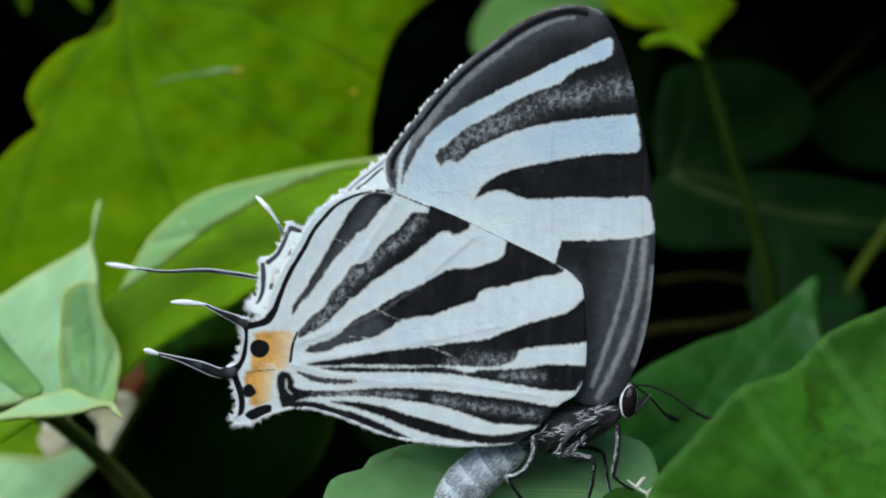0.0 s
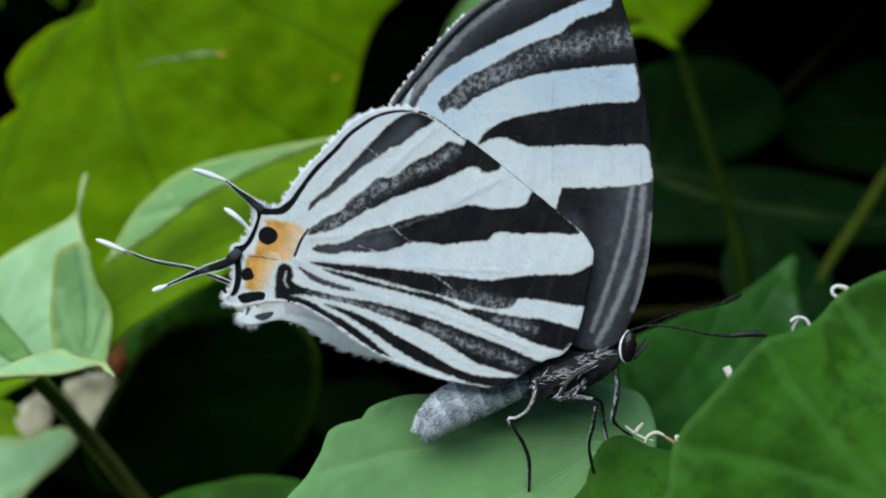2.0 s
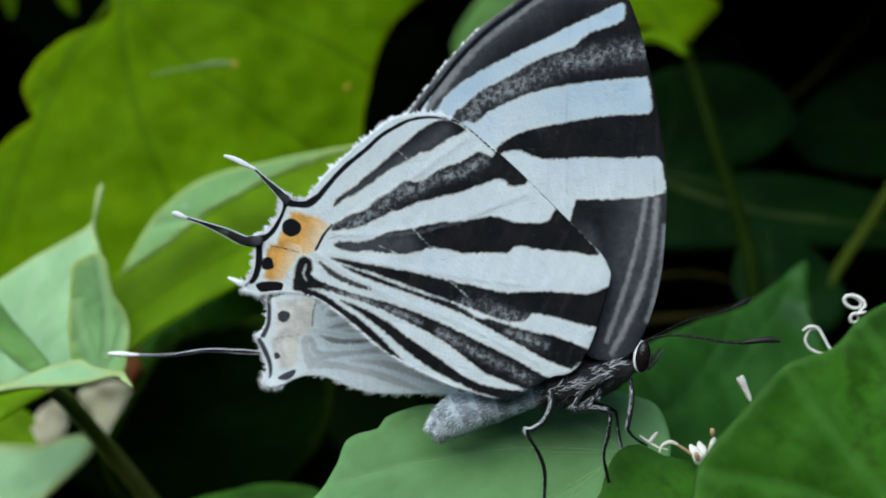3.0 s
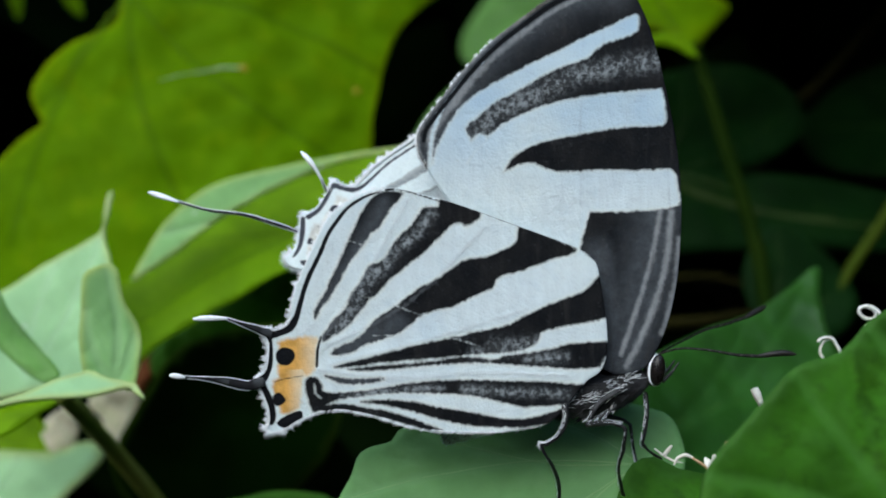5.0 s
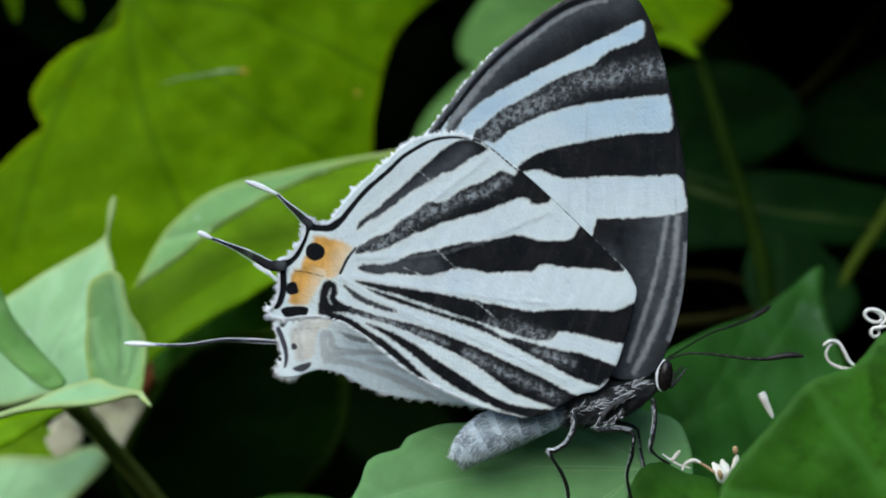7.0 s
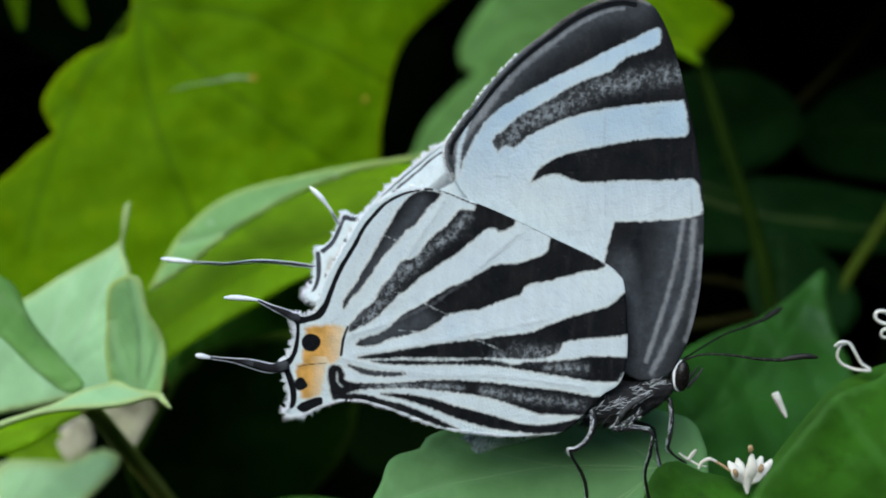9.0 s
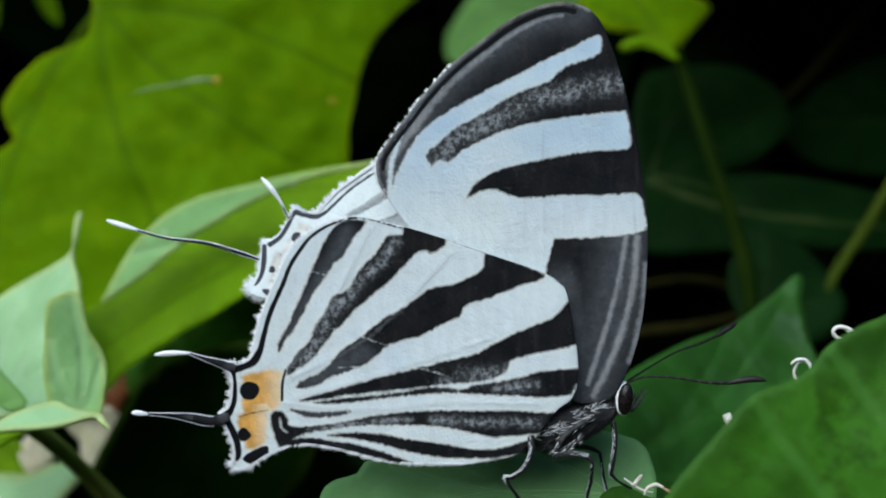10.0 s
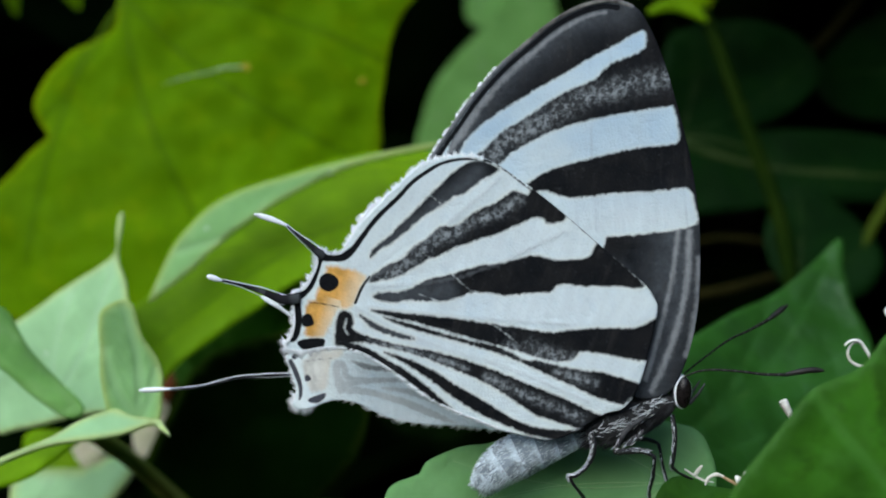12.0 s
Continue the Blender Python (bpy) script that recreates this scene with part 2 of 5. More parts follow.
# Darker copy of the stem green; the stalk's shade is in the colour.
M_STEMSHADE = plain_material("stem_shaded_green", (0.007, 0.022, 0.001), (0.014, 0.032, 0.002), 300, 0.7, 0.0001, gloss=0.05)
M_STEMDARK = plain_material("stem_dark_green", (0.03, 0.06, 0.012), (0.05, 0.085, 0.02), 300, 0.5, 0.0001)
M_TWIG = plain_material("twig_olive_brown", (0.012, 0.012, 0.003), (0.022, 0.02, 0.005), 300, 0.9, 0.0001, gloss=0.02)
# Soil colour taken nearly to black, standing for the shade on it.
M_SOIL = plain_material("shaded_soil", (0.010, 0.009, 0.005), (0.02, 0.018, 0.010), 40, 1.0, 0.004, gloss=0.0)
# Near-black base colour holds the deep shade among these leaves.
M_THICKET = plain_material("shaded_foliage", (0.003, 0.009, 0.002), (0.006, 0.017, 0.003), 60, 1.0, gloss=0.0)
M_WING = wing_material("wing_scales")
M_WING_INNER = wing_material("wing_inner_face", (0.78, 0.88, 0.92), (0.50, 0.56, 0.58), (0.62, 0.67, 0.68), (0.84, 0.85, 0.80), (0.80, 0.78, 0.70), 0.05, (0.06, 0.065, 0.08))
M_FRINGE = plain_material("fringe_scales", (0.42, 0.44, 0.46), (0.82, 0.85, 0.87), 1500, 0.75)
M_RIMFUR = plain_material("rim_fur", (0.06, 0.055, 0.05), (0.30, 0.29, 0.27), 1500, 0.8)
M_WHITEFUR = plain_material("white_fur", (0.82, 0.86, 0.88), (0.9, 0.93, 0.95), 2000, 0.75)
M_DARKFUR = plain_material("dark_fur", (0.02, 0.02, 0.022), (0.075, 0.075, 0.078), 2400, 0.8, 0.00005)
M_BLACK = plain_material("black_cuticle", (0.012, 0.011, 0.011), (0.03, 0.027, 0.025), 2500, 0.45, 0.00003)
M_EYE = plain_material("compound_eye", (0.006, 0.005, 0.005), (0.014, 0.011, 0.010), 9000, 0.18, 0.000015)
M_PETAL = plain_material("white_petal", (0.72, 0.70, 0.60), (0.86, 0.86, 0.82), 900, 0.6, 0.00003)
M_TAN = plain_material("tan_anther", (0.35, 0.22, 0.11), (0.5, 0.36, 0.2), 1500, 0.8, 0.00003)


def banded(name, dark, light, scale, share=0.5, ragged=0.35):
    m, nt, b = nodes(name)
    band = attr(nt, "along")
    w = math_(nt, "FRACT", math_(nt, "MULTIPLY", band, scale))
    n = noise_(nt, 4000, 3)
    f = step_(nt, math_(nt, "ADD", w, math_(nt, "MULTIPLY", math_(nt, "SUBTRACT", n, 0.5), ragged)), share - 0.08 - ragged * 0.2, share + 0.08 + ragged * 0.2)
    nt.links.new(mix_(nt, f, light, dark), b.inputs["Base Color"])
    b.inputs["Roughness"].default_value = 0.7
    b.inputs["Specular IOR Level"].default_value = 0.12
    bump_(nt, b, n, 0.00004)
    return m


def flecked(name, dark, light, scale, lo, hi, stretch=None):
    """Scales of two colours in ragged patches."""
    m, nt, b = nodes(name)
    n = math_(nt, "ADD", math_(nt, "MULTIPLY", noise_(nt, scale, 4, 0.6, stretch), 0.75), math_(nt, "MULTIPLY", noise_(nt, scale * 4, 3), 0.25))
    nt.links.new(mix_(nt, step_(nt, n, lo, hi), dark, light), b.inputs["Base Color"])
    b.inputs["Roughness"].default_value = 0.7
    bump_(nt, b, n, 0.00008)
    return m


M_THORAX = flecked("thorax_scales", (0.010, 0.009, 0.009), (0.22, 0.24, 0.25), 1900, 0.58, 0.74)
M_FLECK = flecked("abdomen_hairs", (0.14, 0.16, 0.185), (0.80, 0.89, 0.94), 1700, 0.36, 0.52)
M_LEGBLACK = plain_material("leg_black", (0.010, 0.010, 0.011), (0.022, 0.022, 0.023), 2500, 0.5, 0.00003)
M_ABDOMEN = banded("abdomen_scales", (0.26, 0.31, 0.35), (0.64, 0.74, 0.79), 1.15, 0.28, 1.6)
M_ANT = banded("antenna_banded", (0.015, 0.013, 0.013), (0.055, 0.055, 0.053), 2.2, 0.2)
M_TAIL = banded("tail_scales", (0.010, 0.010, 0.012), (0.05, 0.055, 0.06), 0.6, 0.25)


# ---- shape helpers ----
def part(name, mesh, material, parent=None, label=""):
    ob = new(name, mesh)
    if material:
        mesh.materials.append(material)
    if parent is not None:
        ob.parent = parent
    if label:
        ob["label"] = label
    return ob


def mesh_of(name, verts, faces, smooth=True, **fields):
    me = bpy.data.meshes.new(name)
    me.from_pydata([tuple(float(c) * MM for c in v) for v in verts], [], [tuple(int(i) for i in f) for f in faces])
    me.validate()
    for key, values in fields.items():
        a = me.attributes.new(key, "FLOAT", "POINT")
        a.data.foreach_set("value", np.asarray(values, dtype=np.float32))
    if smooth:
        me.polygons.foreach_set("use_smooth", [True] * len(me.polygons))
    me.update()
    return me


def spline(points, per=8, closed=False):
    """A Catmull-Rom curve through the points."""
    p = np.asarray(points, dtype=float)
    n = len(p)
    out = []
    last = n if closed else n - 1
    for i in range(last):
        a, b, c, d = (p[(i - 1) % n], p[i], p[(i + 1) % n], p[(i + 2) % n]) if closed else (p[max(i - 1, 0)], p[i], p[i + 1], p[min(i + 2, n - 1)])
        for k in range(per):
            t = k / per
            out.append(0.5 * ((2 * b) + (c - a) * t + (2 * a - 5 * b + 4 * c - d) * t * t + (3 * b - a - 3 * c + d) * t ** 3))
    if not closed:
        out.append(p[-1])
    return np.array(out)


def even(curve, gap, closed=False):
    c = np.vstack([curve, curve[:1]]) if closed else curve
    s = np.concatenate([[0], np.cumsum(np.linalg.norm(np.diff(c, axis=0), axis=1))])
    n = max(3, int(round(s[-1] / gap)))
    u = np.linspace(0, s[-1], n + 1)
    r = np.stack([np.interp(u, s, c[:, k]) for k in range(c.shape[1])], 1)
    return r[:-1] if closed else r


def line_distance(q, curve, closed=False):
    c = np.vstack([curve, curve[:1]]) if closed else np.asarray(curve)
    best = np.full(len(q), 1e9)
    for a, b in zip(c[:-1], c[1:]):
        ab = b - a
        t = np.clip(((q - a) @ ab) / max(ab @ ab, 1e-12), 0, 1)
        best = np.minimum(best, np.linalg.norm(q - a - t[:, None] * ab, axis=1))
    return best


def inside(q, poly):
    x, y = q[:, 0], q[:, 1]
    r = np.zeros(len(q), bool)
    for (x0, y0), (x1, y1) in zip(poly, np.roll(poly, -1, 0)):
        hit = ((y0 > y) != (y1 > y)) & (x < (x1 - x0) * (y - y0) / (y1 - y0 + 1e-12) + x0)
        r ^= hit
    return r


def signed(q, poly):
    d = line_distance(q, poly, True)
    return np.where(inside(q, poly), d, -d)


def filled(outline, gap):
    """Points and triangles that fill a closed outline, evenly."""
    from_edge = even(outline, gap, True)
    lo, hi = from_edge.min(0), from_edge.max(0)
    gx, gy = np.meshgrid(np.arange(lo[0], hi[0], gap), np.arange(lo[1], hi[1], gap * 0.866))
    gx = gx + (np.arange(gx.shape[0]) % 2)[:, None] * gap * 0.5
    q = np.stack([gx.ravel(), gy.ravel()], 1)
    q = q[inside(q, from_edge)]
    q = q[line_distance(q, from_edge, True) > gap * 0.55]
    allp = np.vstack([from_edge, q])
    from mathutils.geometry import delaunay_2d_cdt
    v, _, f, _, _, _ = delaunay_2d_cdt([Vector(p) for p in allp], [], [list(range(len(from_edge)))], 1, 1e-6)
    return np.array([(p.x, p.y) for p in v]), [list(t) for t in f]


def two_sided(p2, tris, height, thick):
    """A thin solid sheet over (x, y), its middle at the given heights."""
    n = len(p2)
    top = np.column_stack([p2, height + thick / 2])
    low = np.column_stack([p2, height - thick / 2])
    count = {}
    for f in tris:
        for a, b in zip(f, f[1:] + f[:1]):
            count[(a, b)] = 1
    rim = [(a, b) for (a, b) in count if (b, a) not in count]
    faces = [tuple(f) for f in tris] + [tuple(i + n for i in reversed(f)) for f in tris] + [(b, a, a + n, b + n) for a, b in rim]
    return np.vstack([top, low]), faces


def tube_mesh(name, points, radii, sides=10, per=5, flat=1.0, wob=0.0, seed=0):
    c = spline(points, per)
    r = np.interp(np.linspace(0, 1, len(c)), np.linspace(0, 1, len(radii)), radii)
    rng = random.Random(seed)
    verts, faces, along = [], [], []
    length = np.concatenate([[0], np.cumsum(np.linalg.norm(np.diff(c, axis=0), axis=1))])
    side = Vector((0, -1, 0.02))
    for i, p in enumerate(c):
        d = Vector(c[min(i + 1, len(c) - 1)] - c[max(i - 1, 0)]).normalized()
        u = d.cross(side).normalized()
        w = u.cross(d)
        for k in range(sides):
            a = 2 * math.pi * k / sides
            rr = r[i] * (1 + wob * (rng.random() - 0.5))
            verts.append(Vector(p) + u * math.cos(a) * rr + w * math.sin(a) * rr * flat)
            along.append(length[i])
    m = len(c)
    for i in range(m - 1):
        for k in range(sides):
            faces.append((i * sides + k, i * sides + (k + 1) % sides, (i + 1) * sides + (k + 1) % sides, (i + 1) * sides + k))
    faces.append(tuple(range(sides))[::-1])
    faces.append(tuple((m - 1) * sides + k for k in range(sides)))
    return mesh_of(name, verts, faces, along=along)


def hairs(name, roots, ways, lengths, width, seed=0, sag=0.15):
    """Fine tapered hairs, three-sided, in one mesh."""
    rng = random.Random(seed)
    verts, faces = [], []
    for p, w, l in zip(roots, ways, lengths):
        p, w = Vector(p), Vector(w).normalized()
        u = w.orthogonal().normalized()
        v = w.cross(u)
        mid = p + w * l * 0.55
        tip = p + w * l + Vector((rng.uniform(-1, 1), rng.uniform(-1, 1), rng.uniform(-1, 1))) * l * sag
        k = len(verts)
        for c, s in ((p, 1.0), (mid, 0.75)):
            for a in (0, 2.094, 4.189):
                verts.append(c + (u * math.cos(a) + v * math.sin(a)) * width * s)
        verts.append(tip)
        for i in range(3):
            j = (i + 1) % 3
            faces.append((k + i, k + j, k + 3 + j, k + 3 + i))
            faces.append((k + 3 + i, k + 3 + j, k + 6))
    return mesh_of(name, verts, faces)


def vein_lines(knots):
    """Main veins from the leaf's base (the first knot) to the others, with side veins."""
    base = np.array(knots[0], float)
    lines = []
    for i, k in enumerate(knots[1:]):
        tip = np.array(k, float)
        d = tip - base
        n = np.array([-d[1], d[0]])
        bow = 0.06 if i % 2 else -0.06
        main = spline([base, base + d * 0.35 + n * bow, base + d * 0.7 + n * bow * 0.8, tip], 6)
        lines.append((main, 1.0))
        for j in range(3, len(main) - 3, 3):
            t = (main[j + 1] - main[j - 1])
            t = t / np.linalg.norm(t)
            reach = np.linalg.norm(d) * 0.30 * (1 - 0.6 * j / len(main))
            for s in (1, -1):
                w = t * 0.75 + s * np.array([-t[1], t[0]]) * 0.66
                lines.append((spline([main[j], main[j] + w * reach * 0.5, main[j] + (w + t * 0.25) * reach], 3), 0.5))
    return lines


def leaf_height(p2, edge, cup, arch, ripple, roll, seed):
    size = np.ptp(edge, axis=0).max() / 2
    q = (p2 - edge.mean(0)) / size
    de = line_distance(p2, even(edge, 0.8, True), True)
    rip = np.array([noise.noise(Vector((x * 0.16, y * 0.16, seed * 3.1))) + 0.4 * noise.noise(Vector((x * 0.5, y * 0.5, seed * 1.7))) for x, y in p2])
    return cup * q[:, 0] ** 2 * size + arch * q[:, 1] ** 2 * size + ripple * rip + roll * np.exp(-de / (size * 0.12)), de


def leaf_mesh(name, outline, knots, gap=0.8, thick=0.22, cup=0.0, arch=0.0, ripple=0.25, groove=0.12, seed=0, roll=0.0, vein_width=0.28, nibble=0.0):
    edge = spline(outline, 6, True)
    if nibble:
        e = even(edge, 0.5, True)
        out = e - e.mean(0)
        out /= np.linalg.norm(out, axis=1)[:, None]
        edge = e + out * np.array([[nibble * noise.noise(Vector((x * 0.6, y * 0.6, seed)))] for x, y in e])
    p2, tris = filled(edge, gap)
    h, de = leaf_height(p2, edge, cup, arch, ripple, roll, seed)
    vein = np.zeros(len(p2))
    for line, weight in vein_lines(knots):
        d = line_distance(p2, line)
        vein = np.maximum(vein, weight * np.exp(-(d / (vein_width * (0.6 + 0.6 * weight))) ** 2))
    v, f = two_sided(p2, tris, h - groove * vein, thick)
    rim = np.exp(-(de / 0.25) ** 2)
    return mesh_of(name, v, f, vein=np.tile(vein, 2), rim=np.tile(rim, 2))


def add_veins(ob, outline, knots, material, width, cup=0.0, arch=0.0, ripple=0.25, seed=0, roll=0.0, **rest):
    """The main veins as fine raised cords on the leaf's face."""
    edge = spline(outline, 6, True)
    for line, weight in vein_lines(knots):
        if weight < 1:
            continue
        line = even(line, 1.2)
        line = line[inside(line, edge)]
        if len(line) < 4:
            continue
        h, _ = leaf_height(line, edge, cup, arch, ripple, roll, seed)
        part("vein", tube_mesh("vein", [(x, y, z + 0.04) for (x, y), z in zip(line, h)], [width, width * 0.7, width * 0.35], 6, 2), material, ob, "leaf vein")


# ---- setting ----
def build_ground():
    n = 60
    u = np.linspace(-1, 1, n)
    ax = np.sign(u) * (np.abs(u) ** 4) * 400000 + u * 900
    verts = [(x, y + 150, 14 * noise.noise(Vector((x / 90, y / 90, 0.3))) - (4 if abs(x) > 3000 or abs(y) > 3000 else 0)) for y in ax for x in ax]
    faces = [(j * n + i, j * n + i + 1, (j + 1) * n + i + 1, (j + 1) * n + i) for j in range(n - 1) for i in range(n - 1)]
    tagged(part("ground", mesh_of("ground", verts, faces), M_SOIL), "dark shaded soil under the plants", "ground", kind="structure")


def scatter_leaves(name, count, low, high, size, seed, material, label, lean=40, gaps=()):
    """A dense mass of small pointed leaves, in the plant's axes."""
    rng = random.Random(seed)
    verts, faces = [], []
    for _ in range(count):
        c = Vector([rng.uniform(a, b) for a, b in zip(low, high)])
        s = size * rng.uniform(0.6, 1.4)
        if any(x0 - s < c.x < x1 + s and y0 - s < c.y < y1 + s for x0, x1, y0, y1 in gaps):
            continue
        turn = Euler((radians(rng.uniform(-lean, lean)), radians(rng.uniform(-lean, lean)), rng.uniform(0, 6.283))).to_matrix()
        k = len(verts)
        shape = [(0, -1, 0), (0.42, -0.45, 0.1), (0.5, 0.1, 0.12), (0.25, 0.65, 0.06), (0, 1.1, -0.12), (-0.25, 0.65, 0.06), (-0.5, 0.1, 0.12), (-0.42, -0.45, 0.1), (0, 0, -0.04)]
        for p in shape:
            verts.append(c + turn @ (Vector(p) * s))
        for i in range(8):
            faces.append((k + i, k + (i + 1) % 8, k + 8))
    ob = part(name, mesh_of(name, verts, faces), material)
    ob.matrix_world = SITE
    return tagged(ob, label, "foliage", kind="stuff")


build_ground()
# Added dark sheet that closes the gaps behind the plants with blackness.
def build_backdrop():
    n = 40
    verts = []
    for j in range(n):
        for i in range(n):
            x, z = -900 + 1800 * i / (n - 1), -420 + 900 * j / (n - 1)
            verts.append((x, 345 + 0.0003 * x * x + z * 0.15 + 26 * noise.noise(Vector((x / 70, z / 70, 2.2))), z))
    faces = [(j * n + i, j * n + i + 1, (j + 1) * n + i + 1, (j + 1) * n + i) for j in range(n - 1) for i in range(n - 1)]
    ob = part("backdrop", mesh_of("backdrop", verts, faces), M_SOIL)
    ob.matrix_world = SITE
    tagged(ob, "dark backdrop added behind the plants to keep the gaps black", "earth bank", kind="structure")


build_backdrop()
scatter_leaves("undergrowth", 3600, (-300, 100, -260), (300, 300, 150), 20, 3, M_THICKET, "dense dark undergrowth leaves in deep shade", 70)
# Unseen leaf roofs, added to block light from above; gaps let some through.
scatter_leaves("unseen_canopy", 3400, (-300, 22, 48), (300, 330, 120), 18, 5, M_THICKET, "unseen overhanging foliage, added to shade the undergrowth", 30, gaps=((3, 14, 0, 50), (-34, 10, 66, 100)))
scatter_leaves("unseen_canopy", 420, (26, 8, 30), (110, 70, 60), 9, 9, M_THICKET, "unseen low foliage, added to shade the leaves beneath", 30)
scatter_leaves("unseen_canopy", 160, (14, 34, 36), (70, 80, 62), 9, 10, M_THICKET, "unseen low foliage, added to shade the leaf tip", 30)
# Foliage walls out of view, added only to cut off low sky light.
scatter_leaves("unseen_hedge", 2200, (-330, -420, -260), (330, -300, 120), 26, 6, M_THICKET, "unseen dark foliage wall, added to block low light from the front", 70)
scatter_leaves("unseen_hedge", 1500, (-420, -320, -260), (-200, 250, 120), 26, 7, M_THICKET, "unseen dark foliage wall, added to block low light from the side", 70)
scatter_leaves("unseen_hedge", 1500, (130, -320, -260), (330, 250, 150), 26, 8, M_THICKET, "unseen dark foliage wall, added to block low light from the side", 70)


# ---- leaves ----
def leaf(name, pose_, outline, knots, material, label, cords=0.1, **shape):
    ob = part(name, leaf_mesh(name, outline, knots, **shape), material)
    ob.matrix_world = pose_
    add_veins(ob, outline, knots, {M_BACK: M_VEINDARK, M_MID: M_VEINDARK, M_DEEP: M_STEMDARK, M_DULL: M_VEINDULL, M_SATIN: M_VEINDULL, M_GREEN: M_VEINPERCH, M_SHADE: M_STEMSHADE}.get(material, M_VEIN), cords, **shape) if cords else None
    return tagged(ob, label, "leaf", group="vine leaves")


def blade(name, parent, pose_, outline, knots, material, label="", **shape):
    ob = part(name, leaf_mesh(name, outline, knots, **shape), material, parent, label)
    ob.matrix_basis = parent.matrix_basis.inverted() @ pose_
    return ob


BIG_EDGE = [(-7.74, 13.35), (-7.74, 11.94), (-7.75, 9.6), (-8.14, 8.21), (-9.7, 7.34), (-11.84, 6.43), (-13.52, 4.79), (-14.31, 3.03), (-13.79, 1.41), (-13.23, 0.48), (-14.57, -0.55), (-15.82, -1.79), (-18.35, -4.25), (-19.2, -7.5), (-18.33, -11.57), (-13.48, -13.99), (-7.57, -13.93), (-1.6, -13.04), (4.43, -10), (8.94, -5.58), (11.5, -1.91), (11.77, 1.37), (12.26, 3.79), (12.75, 6.25), (13.73, 8.82), (15.45, 11.1), (17.97, 13.89), (19.58, 16.6), (14.92, 18.9), (8.62, 20.03), (0.64, 20.11), (-6.0, 15.98)]
big = leaf("leaf", at(-17.6, 37.5, 9.2, 78, 0, 6), BIG_EDGE, [(-7.3, 10.9), (11.47, -3.32), (-13.71, 1.8), (-0.49, -10.07), (12.28, 5.34), (-14.99, -9.02)], M_BACK, "large lobed yellow-green leaf, lit through from behind", gap=0.5, cup=-0.19, ripple=0.9, seed=1, vein_width=0.4, cords=0.05)

def blemish(line):
    """A pale dried track across the leaf's face with a brown spot at its end."""
    edge = spline(BIG_EDGE, 6, True)
    q = even(spline(line, 6), 0.5)
    h, _ = leaf_height(q, edge, -0.19, 0.0, 0.9, 0.0, 1)
    pts = [(x, y, z + 0.06) for (x, y), z in zip(q, h)]
    part("leaf_scar", tube_mesh("leaf_scar", pts, [0.05, 0.16, 0.12, 0.16, 0.34, 0.15], 8, 2, flat=0.3, wob=0.3, seed=2), M_SCAR, big, "pale dried track on the leaf")
    for (x, y), r in ((q[-1], 0.4), ([(10.42, 3.71)][0], 0.35)):
        h, _ = leaf_height(np.array([(x, y)]), edge, -0.19, 0.0, 0.9, 0.0, 1)
        ball("leaf_spot", (x, y, h[0] + 0.08), (r, r * 0.8, 0.12), M_SPOT, big, "small brown spot on the leaf")


def ball(name, centre, radii, material, parent, label, turn=0):
    bm = bmesh.new()
    bmesh.ops.create_uvsphere(bm, u_segments=24, v_segments=16, radius=1.0)
    bmesh.ops.scale(bm, vec=[r * MM for r in radii], verts=bm.verts)
    bmesh.ops.rotate(bm, matrix=Matrix.Rotation(radians(turn), 3, "Y"), verts=bm.verts)
    bmesh.ops.translate(bm, vec=[c * MM for c in centre], verts=bm.verts)
    me = bpy.data.meshes.new(name)
    bm.to_mesh(me)
    bm.free()
    me.polygons.foreach_set("use_smooth", [True] * len(me.polygons))
    return part(name, me, material, parent, label)


blemish([(-4.54, 3.65), (-2.25, 4.22), (0.05, 4.57), (1.75, 4.63)])

fold = leaf("leaf", at(-13.7, 28.0, 0.4, 62, 0, 0), [(-8.85, -4.36), (-7.45, -2.44), (-5.86, 1.28), (-3.11, 4.12), (1.6, 5.8), (6.2, 6.95), (12.02, 6.7), (15.22, 3.39), (9.14, 0.18), (5.4, -0.97), (2.13, -2.6), (-0.32, -4.32), (-3.06, -6.25), (-5.39, -8.05), (-6.64, -9.49), (-7.7, -8.4)], [(13.64, 4.75), (-7.38, -6.8), (-5.69, -0.04), (-0.42, 4.53), (0.57, -5.87), (5.71, 6.49)], M_MID, "bright green leaf with its far edge folded over", gap=0.5, ripple=0.4, seed=2, cords=0.05)
blade("folded_edge", fold, at(-13.2, 25.0, 4.0, 75, 0, 0), [(-7.23, -6.52), (-6.48, -4.83), (-5.38, -2.74), (-2.57, -0.16), (1.85, 1.3), (6.2, 2.22), (10.55, 2.86), (13.15, 3.0), (10.56, 2.52), (6.15, 1.75), (2.18, 0.1), (-1.7, -2.3), (-4.44, -4.61), (-6.31, -5.99)], [(-14, -4), (10, 2)], M_FRESH, "pale folded-over leaf edge", gap=0.3, ripple=0.2, seed=3)

curled = new("leaf")
curled.matrix_world = at(-18.3, 11.0, -4.6, 80, 0, 10)
tagged(curled, "pale grey-green vine leaf with folded lobes", "leaf", group="vine leaves")
bpy.context.view_layer.update()
